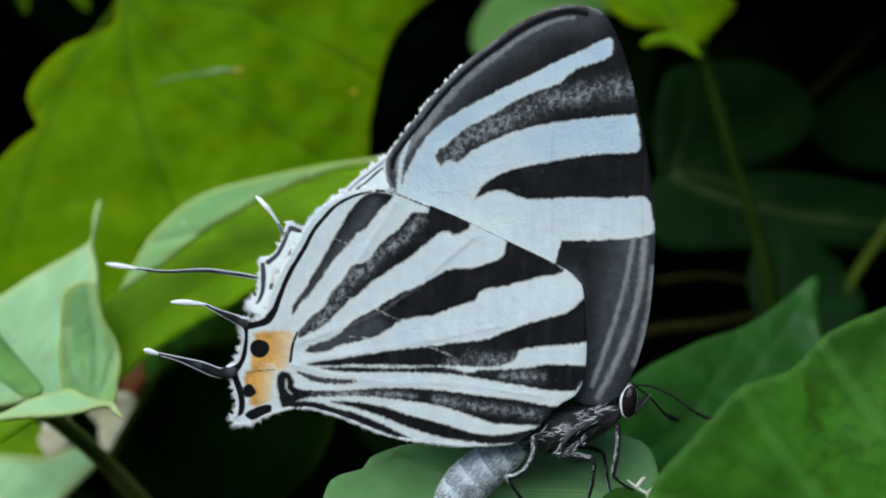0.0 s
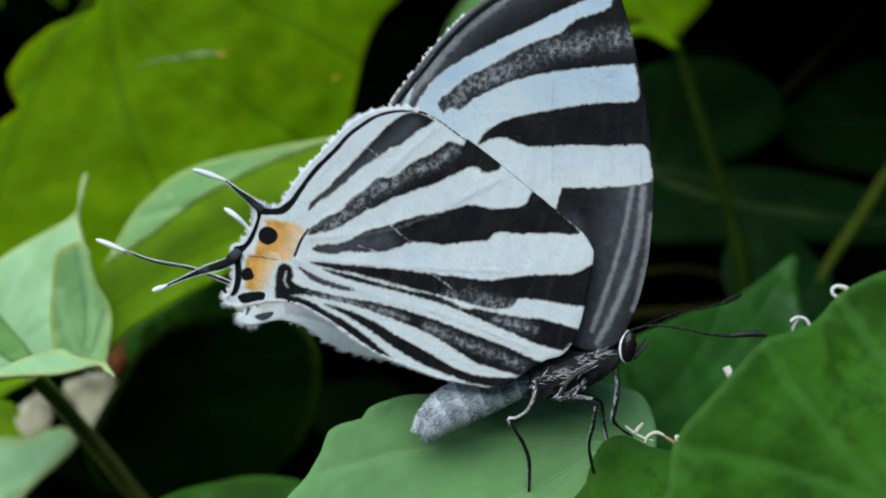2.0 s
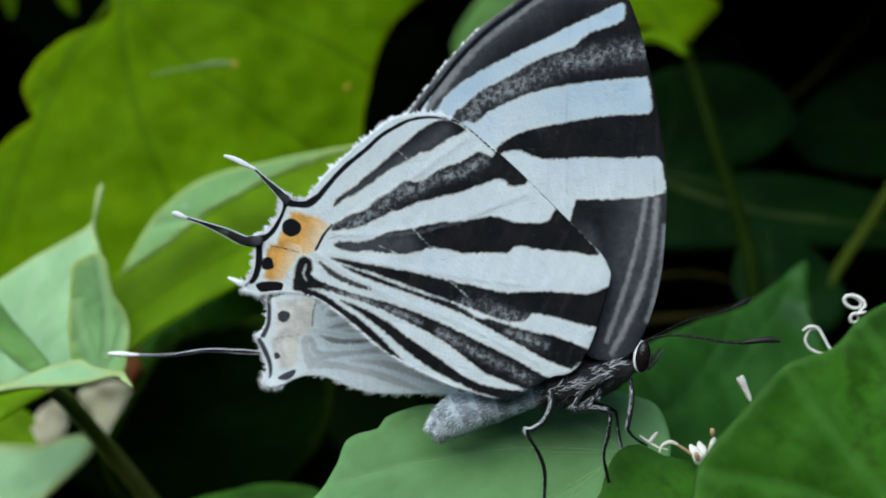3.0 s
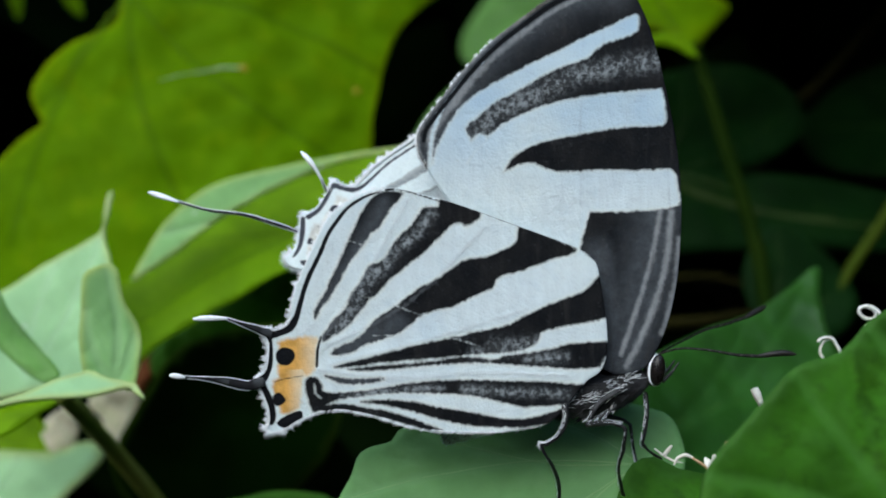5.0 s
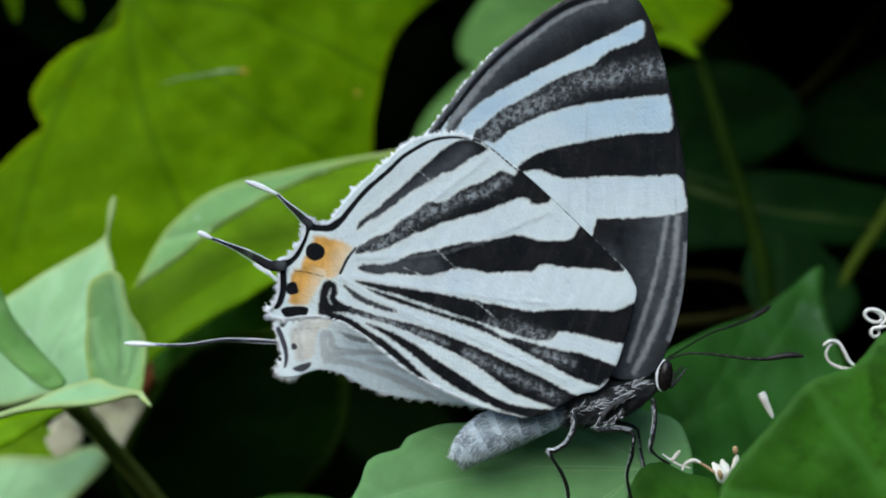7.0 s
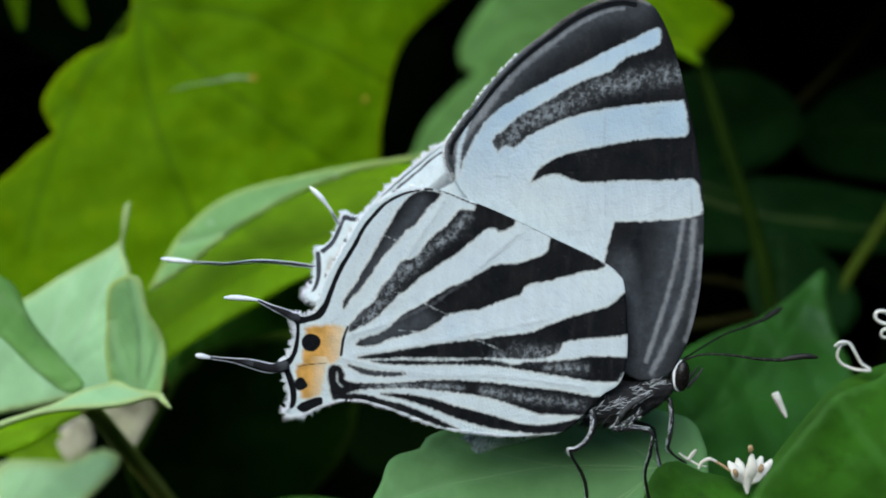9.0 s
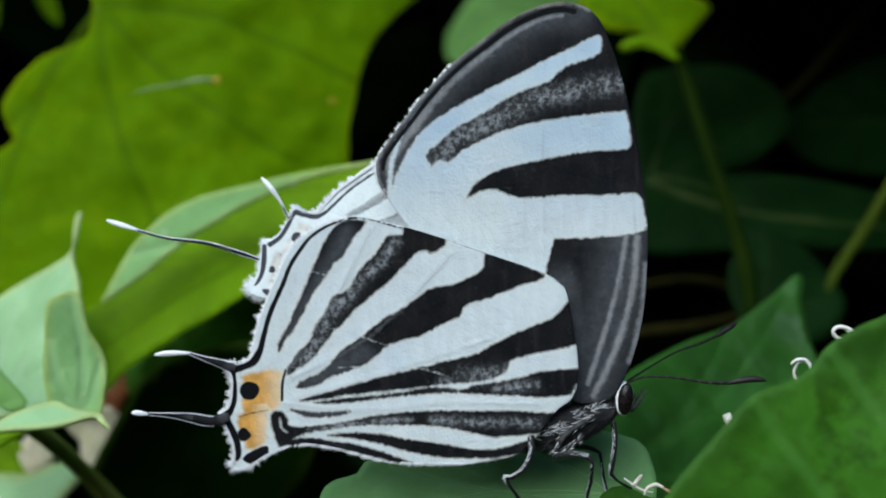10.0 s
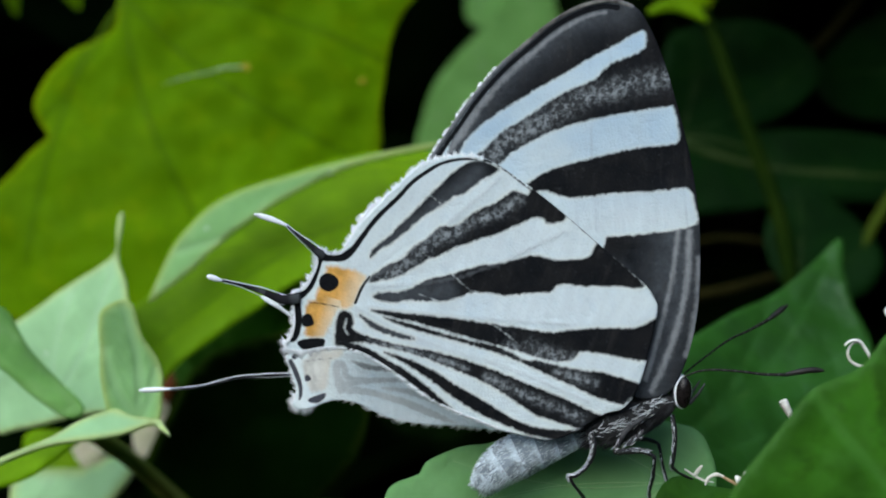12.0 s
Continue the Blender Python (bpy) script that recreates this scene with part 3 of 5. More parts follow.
blade("back_lobe", curled, at(-23.5, 22.0, -3.4, 72, 0, -25), [(0.87, 7.21), (0.62, 6.82), (0.67, 5.86), (0.8, 4.33), (-2.21, 2.61), (-4.56, 1.06), (-7.8, -0.91), (-8.72, -3.22), (-7.41, -6.88), (-4.81, -6.74), (-0.49, -5.79), (3.67, -4.88), (3.38, -2.08), (2.21, 2.26), (1.18, 3.95), (1, 5.66)], [(-2.52, -5.18), (1.03, 4.14), (-2.09, 2.23), (-6.08, -1.63)], M_PALE, gap=0.28, ripple=0.3, seed=4)
blade("front_lobe", curled, at(-18.3, 11.0, -4.6, 80, 0, 10), [(-1.52, 2.7), (-0.93, 3.29), (-0.15, 3.49), (0.31, 3.03), (0.65, 1.49), (1.37, 0.28), (1.63, -0.79), (1.53, -2.15), (1.19, -3.35), (0.22, -3.05), (-1.07, -3.05), (-1.58, -0.95), (-1.57, 0.86)], [(0.22, -3.05), (-0.29, 3.33), (-1.36, 0.87), (1.3, -0.33)], M_FRESH, gap=0.2, ripple=0.25, cup=0.15, seed=5)
blade("lower_lobe", curled, at(-19.3, 9.0, -7.8, 38, 0, 0), [(-5.4, -1.75), (-3.56, -0.63), (-2.57, -0.03), (-1.61, 0.75), (-0.56, 1.28), (0.28, 1.51), (1.3, 0.96), (2.7, 0.64), (3.0, 0.25), (3.45, -0.44), (2.82, 0.05), (2.36, 0.42), (0.96, -0.1), (-0.72, -0.42), (-2.13, -0.57), (-3.47, -0.96), (-5.4, -2.1)], [(-3.36, -2.29), (2.71, 0.29)], M_PALE, gap=0.2, ripple=0.2, seed=6)
blade("inner_lobe", curled, at(-24.8, 14.0, -5.4, 65, 0, 30), [(-4.1, 6.67), (-1.48, 4.53), (-0.74, 3.99), (0.16, 1.68), (1.55, -0.45), (2.64, -2.29), (1.66, -2.64), (-0.07, -1.07), (-1.75, 0.87), (-4.33, 2.64)], [(2.3, -2.54), (-1.56, 3.47), (-3.27, 0.74)], M_LIGHT, "darker green upper side of a lobe", gap=0.5, ripple=0.2, seed=7)
blade("under_lobe", curled, at(-24.4, 13.0, -9.8, 55, 0, 0), [(-4.5, -1.03), (-3.69, -0.48), (-1.95, 0.19), (0.72, 1.08), (3.03, 1.51), (1.76, 0.54), (0.14, -0.86), (-1.59, -1.55), (-3.35, -1.99), (-4.22, -2.26)], [(2.59, 1.26), (-3.26, -1.03)], M_MID, "yellow-green lobe below the fold", gap=0.5, ripple=0.2, seed=8)

perch = leaf("leaf", at(4.0, 2.0, -10.1, 58, 0, 0), [(-10.01, -4.04), (-9.17, -2.18), (-8.77, -0.67), (-8.08, 0.38), (-6.93, 0.91), (-6.67, 1.4), (-5.54, 2.03), (-3.7, 2.31), (0.02, 2.75), (3.1, 3.12), (5.7, 2.75), (6.8, 1.2), (6.6, -0.9), (5.6, -3.86), (4.0, -5.66), (-4.95, -5.76)], [(4.67, -0.07), (-8.68, -1.9), (-5.26, 1.51), (0.02, 2.45), (-6.98, -4.78), (-0.04, -5.2)], M_GREEN, "mid-green leaf on which the butterfly stands", gap=0.32, ripple=0.35, nibble=0.3, seed=9, thick=0.3, cords=0.035)
leaf("leaf", at(13.5, 2.5, -8.9, 50, 0, 0), [(-6.19, -3.72), (-5.35, -1.66), (-4.15, -1.06), (-3.18, -1.69), (-1.9, -1.99), (-1.26, -2.59), (-0.26, -1.66), (1.45, 0.28), (4.24, 3.11), (7.04, 4.48), (10, 5.71), (7.35, -5.83), (-6.3, -5.82)], [(5.46, -5.28), (-4.25, -1.81), (4.13, 2.61)], M_DULL, "dark mottled green leaf edge strewn with white flower bits", gap=0.6, ripple=0.3, seed=25, thick=0.3, cords=0.04)
NEAR_POSE = at(15.1, -8.0, -3.8, 72, 0, 0)
near = leaf("leaf", NEAR_POSE, [(-6.57, -8.28), (-6.17, -6.69), (-5.91, -5.16), (-5.3, -4.16), (-4.24, -3.05), (-3.34, -2.08), (-2.32, -1.09), (-0.68, -0.48), (0.01, 0.04), (0.72, 0.83), (1.64, 1.4), (2.73, 1.87), (4.56, 2.35), (6.46, 0.23), (5.93, -5.32), (4.24, -8.94), (-1.85, -9.78)], [(4.29, -8.55), (-5.8, -5.05), (-2.43, -1.2), (0.71, 0.71), (4.52, 2), (-4.77, -8.65)], M_DULL, "large dark green mottled leaf close in front, swaying", gap=0.3, ripple=0.45, seed=10, thick=0.35, cords=0.03)
leaf("leaf", at(17.5, 22.0, -7.5, 52, 0, 25), [(10.16, 7.34), (9.36, 5.03), (8.74, 2.32), (8.5, -0.37), (7.0, -3.54), (-2.22, -7.94), (-10.66, -9.04), (-12.76, -6.33), (-10.0, -2.49), (-5.73, 0.88), (-0.57, 3.06), (3.8, 4.33), (7.23, 5.88)], [(-10.55, -6.1), (10.05, 7.1), (-3.22, 2.45), (3.69, 4.34), (7.43, -1.04), (-2.42, -5.25)], M_SATIN, "pointed mid-green leaf behind the antennae", gap=0.4, cup=0.16, ripple=0.5, seed=11, groove=0.06, cords=0.03)
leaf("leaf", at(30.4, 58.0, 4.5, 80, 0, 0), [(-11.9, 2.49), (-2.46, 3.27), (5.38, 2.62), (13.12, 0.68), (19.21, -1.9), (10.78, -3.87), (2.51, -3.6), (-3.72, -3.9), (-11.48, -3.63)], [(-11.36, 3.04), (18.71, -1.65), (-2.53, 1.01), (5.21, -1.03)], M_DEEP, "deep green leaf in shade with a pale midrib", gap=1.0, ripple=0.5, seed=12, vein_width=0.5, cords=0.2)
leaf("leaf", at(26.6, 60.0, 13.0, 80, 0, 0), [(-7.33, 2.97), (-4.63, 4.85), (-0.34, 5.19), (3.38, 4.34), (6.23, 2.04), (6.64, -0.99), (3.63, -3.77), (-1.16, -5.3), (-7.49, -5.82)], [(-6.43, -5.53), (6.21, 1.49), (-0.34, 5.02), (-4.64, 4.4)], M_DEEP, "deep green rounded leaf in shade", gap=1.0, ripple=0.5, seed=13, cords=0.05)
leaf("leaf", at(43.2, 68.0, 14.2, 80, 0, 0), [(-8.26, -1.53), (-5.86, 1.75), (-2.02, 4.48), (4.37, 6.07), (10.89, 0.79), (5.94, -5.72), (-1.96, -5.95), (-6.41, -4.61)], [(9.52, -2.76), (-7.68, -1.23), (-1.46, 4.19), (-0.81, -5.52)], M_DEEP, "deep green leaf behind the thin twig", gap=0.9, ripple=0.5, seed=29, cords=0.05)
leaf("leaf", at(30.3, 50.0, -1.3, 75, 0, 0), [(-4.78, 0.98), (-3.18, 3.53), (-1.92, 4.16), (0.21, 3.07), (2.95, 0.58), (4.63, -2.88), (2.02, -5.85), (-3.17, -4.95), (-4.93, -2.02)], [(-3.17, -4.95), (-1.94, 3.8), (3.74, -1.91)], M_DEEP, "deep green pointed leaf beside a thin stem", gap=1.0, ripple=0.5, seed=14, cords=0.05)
# Separate darker sheet stands in for shade on the bright leaf's lower part.
leaf("leaf", at(-13.3, 33.0, -4.3, 100, 0, 0), [(-8.36, -3.59), (-4.02, -0.01), (0.86, 3.33), (5.28, 5.21), (8.48, 3.42), (5.66, 0.11), (0.79, -2.01), (-2.89, -4.15), (-6.42, -7.13)], [(6.88, 3.81), (-7.77, -4.21)], M_DULL, "darker sheet for the bright leaf's shaded lower part", gap=0.9, ripple=0.4, seed=24, cords=0.04)
tip = leaf("leaf", at(19.7, 47.0, 20.0, 75, 0, 0), [(-5.75, -0.71), (-4.59, -1.31), (-2.71, -1.29), (-0.86, -1.99), (0.29, -3.71), (1.24, -2.27), (2.4, -0.86), (3.66, 0.76), (2.71, 1.48), (1.49, 2.78), (-0.07, 5.14), (-3.87, 6.16), (-6.79, 4.52), (-7.35, 1.35)], [(0.25, -3.4), (3.3, 0.6), (-3.5, 5.5), (-6.5, 1)], M_BACK, "bright yellow-green leaf tip with a curled rim", gap=0.7, ripple=0.4, seed=15)
blade("folded_edge", tip, at(18.3, 45.0, 17.5, 80, 0, 0), [(-2.98, -0.31), (-1.81, 0.48), (-0.19, 0.6), (1.05, 0.03), (1.89, -1.47), (1.15, -1.23), (0.24, -0.66), (-1.13, -0.29), (-2.3, -0.59)], [(-3, 0), (1, -2)], M_MID, "paler curled leaf rim", gap=0.5, ripple=0.2, seed=16)
leaf("leaf", at(8.7, 92.0, 28.9, 75, 0, 0), [(-2.99, 4.53), (-6, -0.41), (-7.39, -3.63), (-6.72, -6.14), (-4.14, -6.28), (-1.39, -4.12), (5.49, -2.22), (13.22, 2.34), (13.51, 9.27), (-1.18, 9.17)], [(9.26, 7.69), (-6.85, -4.52), (-1.22, 6.85)], M_LIGHT, "pale green leaf above the butterfly", gap=0.8, ripple=0.5, seed=17, cords=0.05)
leaf("leaf", at(0.5, 88.0, 16.0, 75, 0, 0), [(-5.66, -7.73), (-4.82, -4.24), (-3.38, -0.35), (-0.84, 3.03), (2.33, 6.17), (3.91, 8.38), (6.13, 11.73), (10.91, 11.75), (11.83, -5.58), (3.18, -11.14), (-4.65, -10.48)], [(6.51, -7.68), (-5.03, -3.54), (1.99, 5.08)], M_LIGHT, "pale green leaf behind the wings", gap=0.8, ripple=0.5, seed=18, cords=0.05)
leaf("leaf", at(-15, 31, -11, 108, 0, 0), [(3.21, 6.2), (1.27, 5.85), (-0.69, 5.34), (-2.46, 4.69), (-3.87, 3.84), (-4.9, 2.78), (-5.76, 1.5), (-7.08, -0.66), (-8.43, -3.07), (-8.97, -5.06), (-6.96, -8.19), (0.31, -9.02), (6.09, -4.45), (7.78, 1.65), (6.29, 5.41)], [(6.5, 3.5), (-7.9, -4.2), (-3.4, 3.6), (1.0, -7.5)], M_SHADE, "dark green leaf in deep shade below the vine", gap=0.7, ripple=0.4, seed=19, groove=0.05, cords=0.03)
leaf("leaf", at(-11.7, 22.0, -17.0, 45, 0, 0), [(-6.61, -2.15), (-5.37, -0.43), (-3.27, 0.69), (-0.2, 1.67), (2.64, 1.8), (4.55, 1.23), (6.45, -1.57), (3.3, -4.74), (-3.41, -4.84)], [(-3.53, -4.07), (4.15, 0.88), (-0.89, 1.45)], M_DULL, "green leaf low beside the perch", gap=0.8, ripple=0.4, seed=20, cords=0.05)
leaf("leaf", at(-27.0, 30.0, -16.8, 42, 0, 0), [(-6.18, 2.4), (-3.16, 2.95), (-0.8, 3.09), (0.56, 4.04), (1.54, 4.16), (2.68, 3.04), (1.56, 0.77), (0.23, -1.65), (-1.05, -4.63), (-3.88, -5.12)], [(-3.64, -4.67), (2.6, 3.04), (-3.09, 2.7)], M_PALE, "pale green leaf low behind the stem", gap=0.8, ripple=0.5, seed=21, cords=0.05)
tagged(leaf("withered_leaf", at(-28.1, 34.0, -13.4, 70, 0, 0), [(-1.45, 0.15), (-1.2, 1.2), (-0.2, 1.65), (0.8, 1.5), (1.4, 0.95), (1.55, -0.2), (1.4, -1.2), (0.5, -1.7), (-0.4, -1.75), (-1.2, -0.9)], [(1.2, -1), (-0.9, 0.9)], M_DRY, "withered tan leaf caught among the stems", gap=0.6, ripple=1.8, nibble=0.9, seed=22, cords=0.04), category="dead leaf")
tagged(leaf("withered_leaf", at(-24.0, 34.0, -12.2, 70, 0, 0), [(-1.9, 1.3), (-1.1, 1.9), (-0.25, 1.95), (0.9, 1.9), (1.8, 1.35), (1.6, 0.4), (1.1, -0.5), (0.7, -1.5), (0.1, -2.2), (-0.5, -1.7), (-1.1, -0.9), (-1.6, 0.2)], [(1.2, 1.4), (-0.1, -1.7)], M_DRY, "crumpled cream leaf wedged beside the stalk", gap=0.6, ripple=1.8, nibble=0.9, seed=27, cords=0.04), category="dead leaf")
leaf("leaf", at(-30.0, 34.0, -13.9, 70, 0, 0), [(-3.08, 1.45), (-0.67, 1.77), (0.57, 1.07), (1.63, -0.77), (1.41, -1.59), (-0.58, -1.82), (-2.57, -2.05)], [(-2.46, -0), (1.56, -1.18)], M_MID, "small yellow-green leaf in shade under the vine leaf", gap=0.6, ripple=0.5, seed=28, cords=0.04)
tagged(leaf("withered_leaf", at(-22.7, 36.0, -8.6, 70, 0, 0), [(-1.32, 0.82), (-0.22, 2.36), (1.02, 2.6), (1.61, 0.86), (0.57, -1.31), (-0.44, -3.45), (-1.12, -1.76)], [(0.83, 2.38), (-0.69, -3.03)], M_RUST, "withered rust-brown leaf caught among the stems", gap=0.6, ripple=1.0, seed=23, cords=0.04), category="dead leaf")


# ---- stems ----
def stem(name, points, radii, material, label):
    ob = part(name, tube_mesh(name, points, radii, 12, 8, wob=0.06, seed=len(label)), material)
    ob.matrix_world = SITE
    return tagged(ob, label, "stem")


stem("stem", [(-21.61, 13, -8.37), (-21.45, 16, -9.7), (-21.43, 22, -12.43), (-20.38, 28, -16.43), (-18.27, 36, -23.01)], [0.47, 0.5, 0.55, 0.6], M_STEM, "green leaf stalk below the pale vine leaf")
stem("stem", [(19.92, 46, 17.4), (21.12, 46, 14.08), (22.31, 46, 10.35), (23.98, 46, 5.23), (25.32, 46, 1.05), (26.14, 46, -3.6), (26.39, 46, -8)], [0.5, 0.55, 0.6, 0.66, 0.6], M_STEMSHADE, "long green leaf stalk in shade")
stem("stem", [(41.34, 50, 9.52), (38.86, 50, 5.86), (36.81, 50, 2.44), (34.42, 50, -1.12), (31.81, 50, -6.08)], [0.5, 0.45], M_STEMOLIVE, "thin bright green stem")
stem("twig", [(17.27, 64, 0.23), (21.88, 64, 5.5), (27.26, 65, 10.33), (35.25, 66, 16.13), (40.01, 67, 20.85), (43.71, 68, 25.07), (47.83, 70, 30.76)], [0.55, 0.45, 0.4], M_TWIG, "thin olive-brown twig crossing behind the leaves")
stem("stem", [(13.1, 40, -6.51), (16.47, 42, -5.68), (21.1, 45, -5.43), (26.48, 50, -4.94), (35.12, 56, -4.26)], [0.55, 0.5, 0.45], M_TWIG, "olive-brown stem behind the pointed leaf")
for points in ([(-47.02, 75, 31.28), (-45.38, 72, 27), (-44.22, 70, 23.66)], [(-42.2, 75, 31.31), (-39.5, 72, 26.44), (-37.75, 70, 23.98)]):
    ob = part("grass_blade", tube_mesh("grass_blade", points, [0.9, 1.0, 0.2], 8, 8, flat=0.2), M_MID)
    ob.matrix_world = SITE
    tagged(ob, "yellow-green grass blade hanging among shaded leaves", "grass")
stem("stem", [(18.54, 58, -2.45), (23.74, 58, -1.86), (27.92, 58, -2.85), (30.28, 58, -4.64), (32.14, 58, -8.52)], [0.3, 0.3], M_TWIG, "thin bent dark stem in shade")


# ---- butterfly ----
PIVOT = (6.47, 0, -5.55)            # where the hindwings turn, and the forewings' roots, in millimetres
ROOT = (7.96, 0, -5.43)
butterfly = new("butterfly")
butterfly.matrix_world = at(*PIVOT)
tagged(butterfly, "black and white striped hairstreak butterfly with orange tail spots, wings closed", "butterfly")


def stroke(q, knots):
    """How far each point lies inside a line whose knots are x, z and half-width."""
    c = spline(knots, 4)
    best = np.full(len(q), -9.0)
    for a, b in zip(c[:-1], c[1:]):
        ab = b[:2] - a[:2]
        t = np.clip(((q - a[:2]) @ ab) / max(ab @ ab, 1e-12), 0, 1)
        best = np.maximum(best, a[2] + t * (b[2] - a[2]) - np.linalg.norm(q - a[:2] - t[:, None] * ab, axis=1))
    return best


def inset(curve, depth):
    """The curve moved inwards, to its left."""
    c = even(spline(curve, 5), 0.6)
    t = np.gradient(c, axis=0)
    t /= np.linalg.norm(t, axis=1)[:, None]
    return c + np.stack([-t[:, 1], t[:, 0]], 1) * depth


@functools.lru_cache(maxsize=None)
def wing_sheet(outline, gap):
    return filled(spline(outline, 5, True), gap)


def wing_mesh(name, outline, side, bands, lines, orange, dust, veins, dots=(), sheen=(), rails=(), clear=(), invert=False, blue=None, gap=0.08, bulge=0.14):
    """A wing in its own plane (x, z); side is -1 for the wing that faces the viewer."""
    edge = spline(outline, 5, True)
    p2, tris = wing_sheet(tuple(outline), gap)
    d = np.full(len(p2), -9.0)
    for b in bands:
        d = np.maximum(d, signed(p2, spline(b, 3, True)))
    if invert:
        d = -d
    for l, w in clear:
        d = np.minimum(d, line_distance(p2, spline(l, 4)) - w)
    line = np.full(len(p2), -9.0)
    for knots in lines:
        line = np.maximum(line, stroke(p2, [(x, z, w if side < 0 else w * 0.55) for x, z, w in knots]))
    for o in dots:
        line = np.maximum(line, signed(p2, spline(o, 3, True)) - (0.12 if side > 0 else 0))
    org, cream = np.full(len(p2), -9.0), np.zeros(len(p2))
    for o in orange:
        o = spline(o, 3, True)
        s = signed(p2, o)
        org = np.maximum(org, s)
        # paler towards the body
        cream = np.where(s > -0.2, np.clip((p2[:, 0] - o[:, 0].min()) / np.ptp(o[:, 0]) * 1.7 - 0.65, 0, 1), cream)
    glow, rail = np.zeros(len(p2)), np.zeros(len(p2))
    for l, w in sheen:
        glow = np.maximum(glow, np.exp(-(line_distance(p2, spline(l, 4)) / w) ** 2))
    for l, w in rails:
        rail = np.maximum(rail, np.exp(-(line_distance(p2, spline(l, 4)) / w) ** 2))
    ds = np.zeros(len(p2))
    for l, w in dust:
        ds = np.maximum(ds, np.exp(-(line_distance(p2, spline(l, 4)) / w) ** 2))
    vn = np.zeros(len(p2))
    for l in veins:
        vn = np.maximum(vn, np.exp(-(line_distance(p2, spline(l, 4)) / 0.12) ** 2))
    h = np.array([bulge * noise.noise(Vector((x * 0.13, y * 0.13, 1.5))) for x, y in p2]) + 0.035 * np.array([noise.noise(Vector((x * 0.55, y * 0.55, 4.5))) for x, y in p2]) + 0.006 * vn
    v, f = two_sided(p2, tris, h, 0.02)
    v = np.column_stack([v[:, 0], side * v[:, 2], v[:, 1]])
    if side > 0:
        f = [tuple(reversed(t)) for t in f]
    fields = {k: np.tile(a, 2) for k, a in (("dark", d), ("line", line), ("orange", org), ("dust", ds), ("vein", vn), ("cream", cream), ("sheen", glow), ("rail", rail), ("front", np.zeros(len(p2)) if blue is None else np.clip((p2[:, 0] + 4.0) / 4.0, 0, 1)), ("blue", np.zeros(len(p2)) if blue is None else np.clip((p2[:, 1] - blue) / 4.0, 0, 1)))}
    me = mesh_of(name, v, f, **fields)
    me.materials.append(M_WING)
    me.materials.append(M_WING_INNER)
    me.polygons.foreach_set("material_index", [0 if i < len(tris) else 1 for i in range(len(me.polygons))])
    return me


def fringe_mesh(name, curve, length, seed, side, density=9.0, y=0.0, tufts=0.0, lean=0.0, sunk=0.12):
    """Hairs that stand off a wing's edge; tufts: how unevenly they clump, lean: towards the curve's end."""
    c = even(spline(curve, 6), 1 / density)
    rng = random.Random(seed)
    roots, ways, lens = [], [], []
    for i in range(1, len(c) - 1):
        t = c[i + 1] - c[i - 1]
        t = t / (np.linalg.norm(t) + 1e-9)
        n = np.array([t[1], -t[0]])
        clump = noise.noise(Vector((i / density * 4.5, seed * 1.3, 0.2))) + 0.6 * noise.noise(Vector((i / density * 11.0, seed * 2.1, 0.7)))
        if tufts and clump < tufts - 0.55:
            continue
        grow = 1.0 + (1.1 * tufts * clump if tufts else 0.0)
        for _ in range(3):
            w = Vector((n[0] + t[0] * lean + rng.uniform(-0.2, 0.2), rng.uniform(-0.2, 0.2), n[1] + t[1] * lean + rng.uniform(-0.2, 0.2)))
            roots.append((c[i][0] - n[0] * sunk, y + rng.uniform(-0.03, 0.03), c[i][1] - n[1] * sunk))
            ways.append(w)
            lens.append(max(0.05, length * grow * rng.uniform(0.6, 1.1)))
    return hairs(name, roots, ways, lens, 0.012, seed, 0.06)


FW = dict(outline=[(0.55, 0.01), (1.36, 1.52), (1.86, 3.48), (2.07, 5.68), (2.08, 7.64), (1.85, 9.85), (1.42, 12.05), (0.79, 14.51), (0.16, 16.1), (-0.42, 16.79), (-1.45, 17.09), (-2.67, 16.88), (-3.9, 16.3), (-5.13, 15.4), (-6.36, 14.42), (-7.59, 13.13), (-8.58, 11.86), (-9.27, 10.94), (-9.64, 10.28), (-9.62, 9.54), (-9.28, 8.8), (-8.35, 7.45), (-6.41, 4.99), (-3.97, 2.28), (-1.53, 0.07), (-0.55, -0.3)])
LIGHT_TIP = [(-0.03, 15.69), (0.16, 15.29), (0.06, 14.9), (-0.48, 14.61), (-1.46, 14.27), (-2.2, 13.64), (-3.18, 13.3), (-4.16, 12.82), (-5.14, 12.21), (-6.13, 11.7), (-6.87, 11.07), (-7.48, 10.49), (-7.12, 9.65), (-7.86, 8.92), (-8.84, 8.63), (-8.98, 9.17), (-8.71, 9.9), (-8.21, 10.83), (-7.65, 11.61), (-6.49, 12.44), (-5.14, 13.19), (-3.91, 13.8), (-2.44, 14.57), (-1.21, 15.15)]
LIGHT_MIDDLE = [(0.86, 12.38), (1.22, 12.25), (1.37, 11.44), (1.26, 10.73), (-0.25, 10.64), (-1.48, 10.45), (-2.71, 10.22), (-3.93, 9.95), (-4.86, 9.59), (-5.53, 9.03), (-6.39, 7.44), (-7.74, 7.94), (-7.36, 9.28), (-6.63, 10.09), (-5.89, 10.72), (-4.66, 11.35), (-3.19, 11.83), (-1.47, 12.12)]
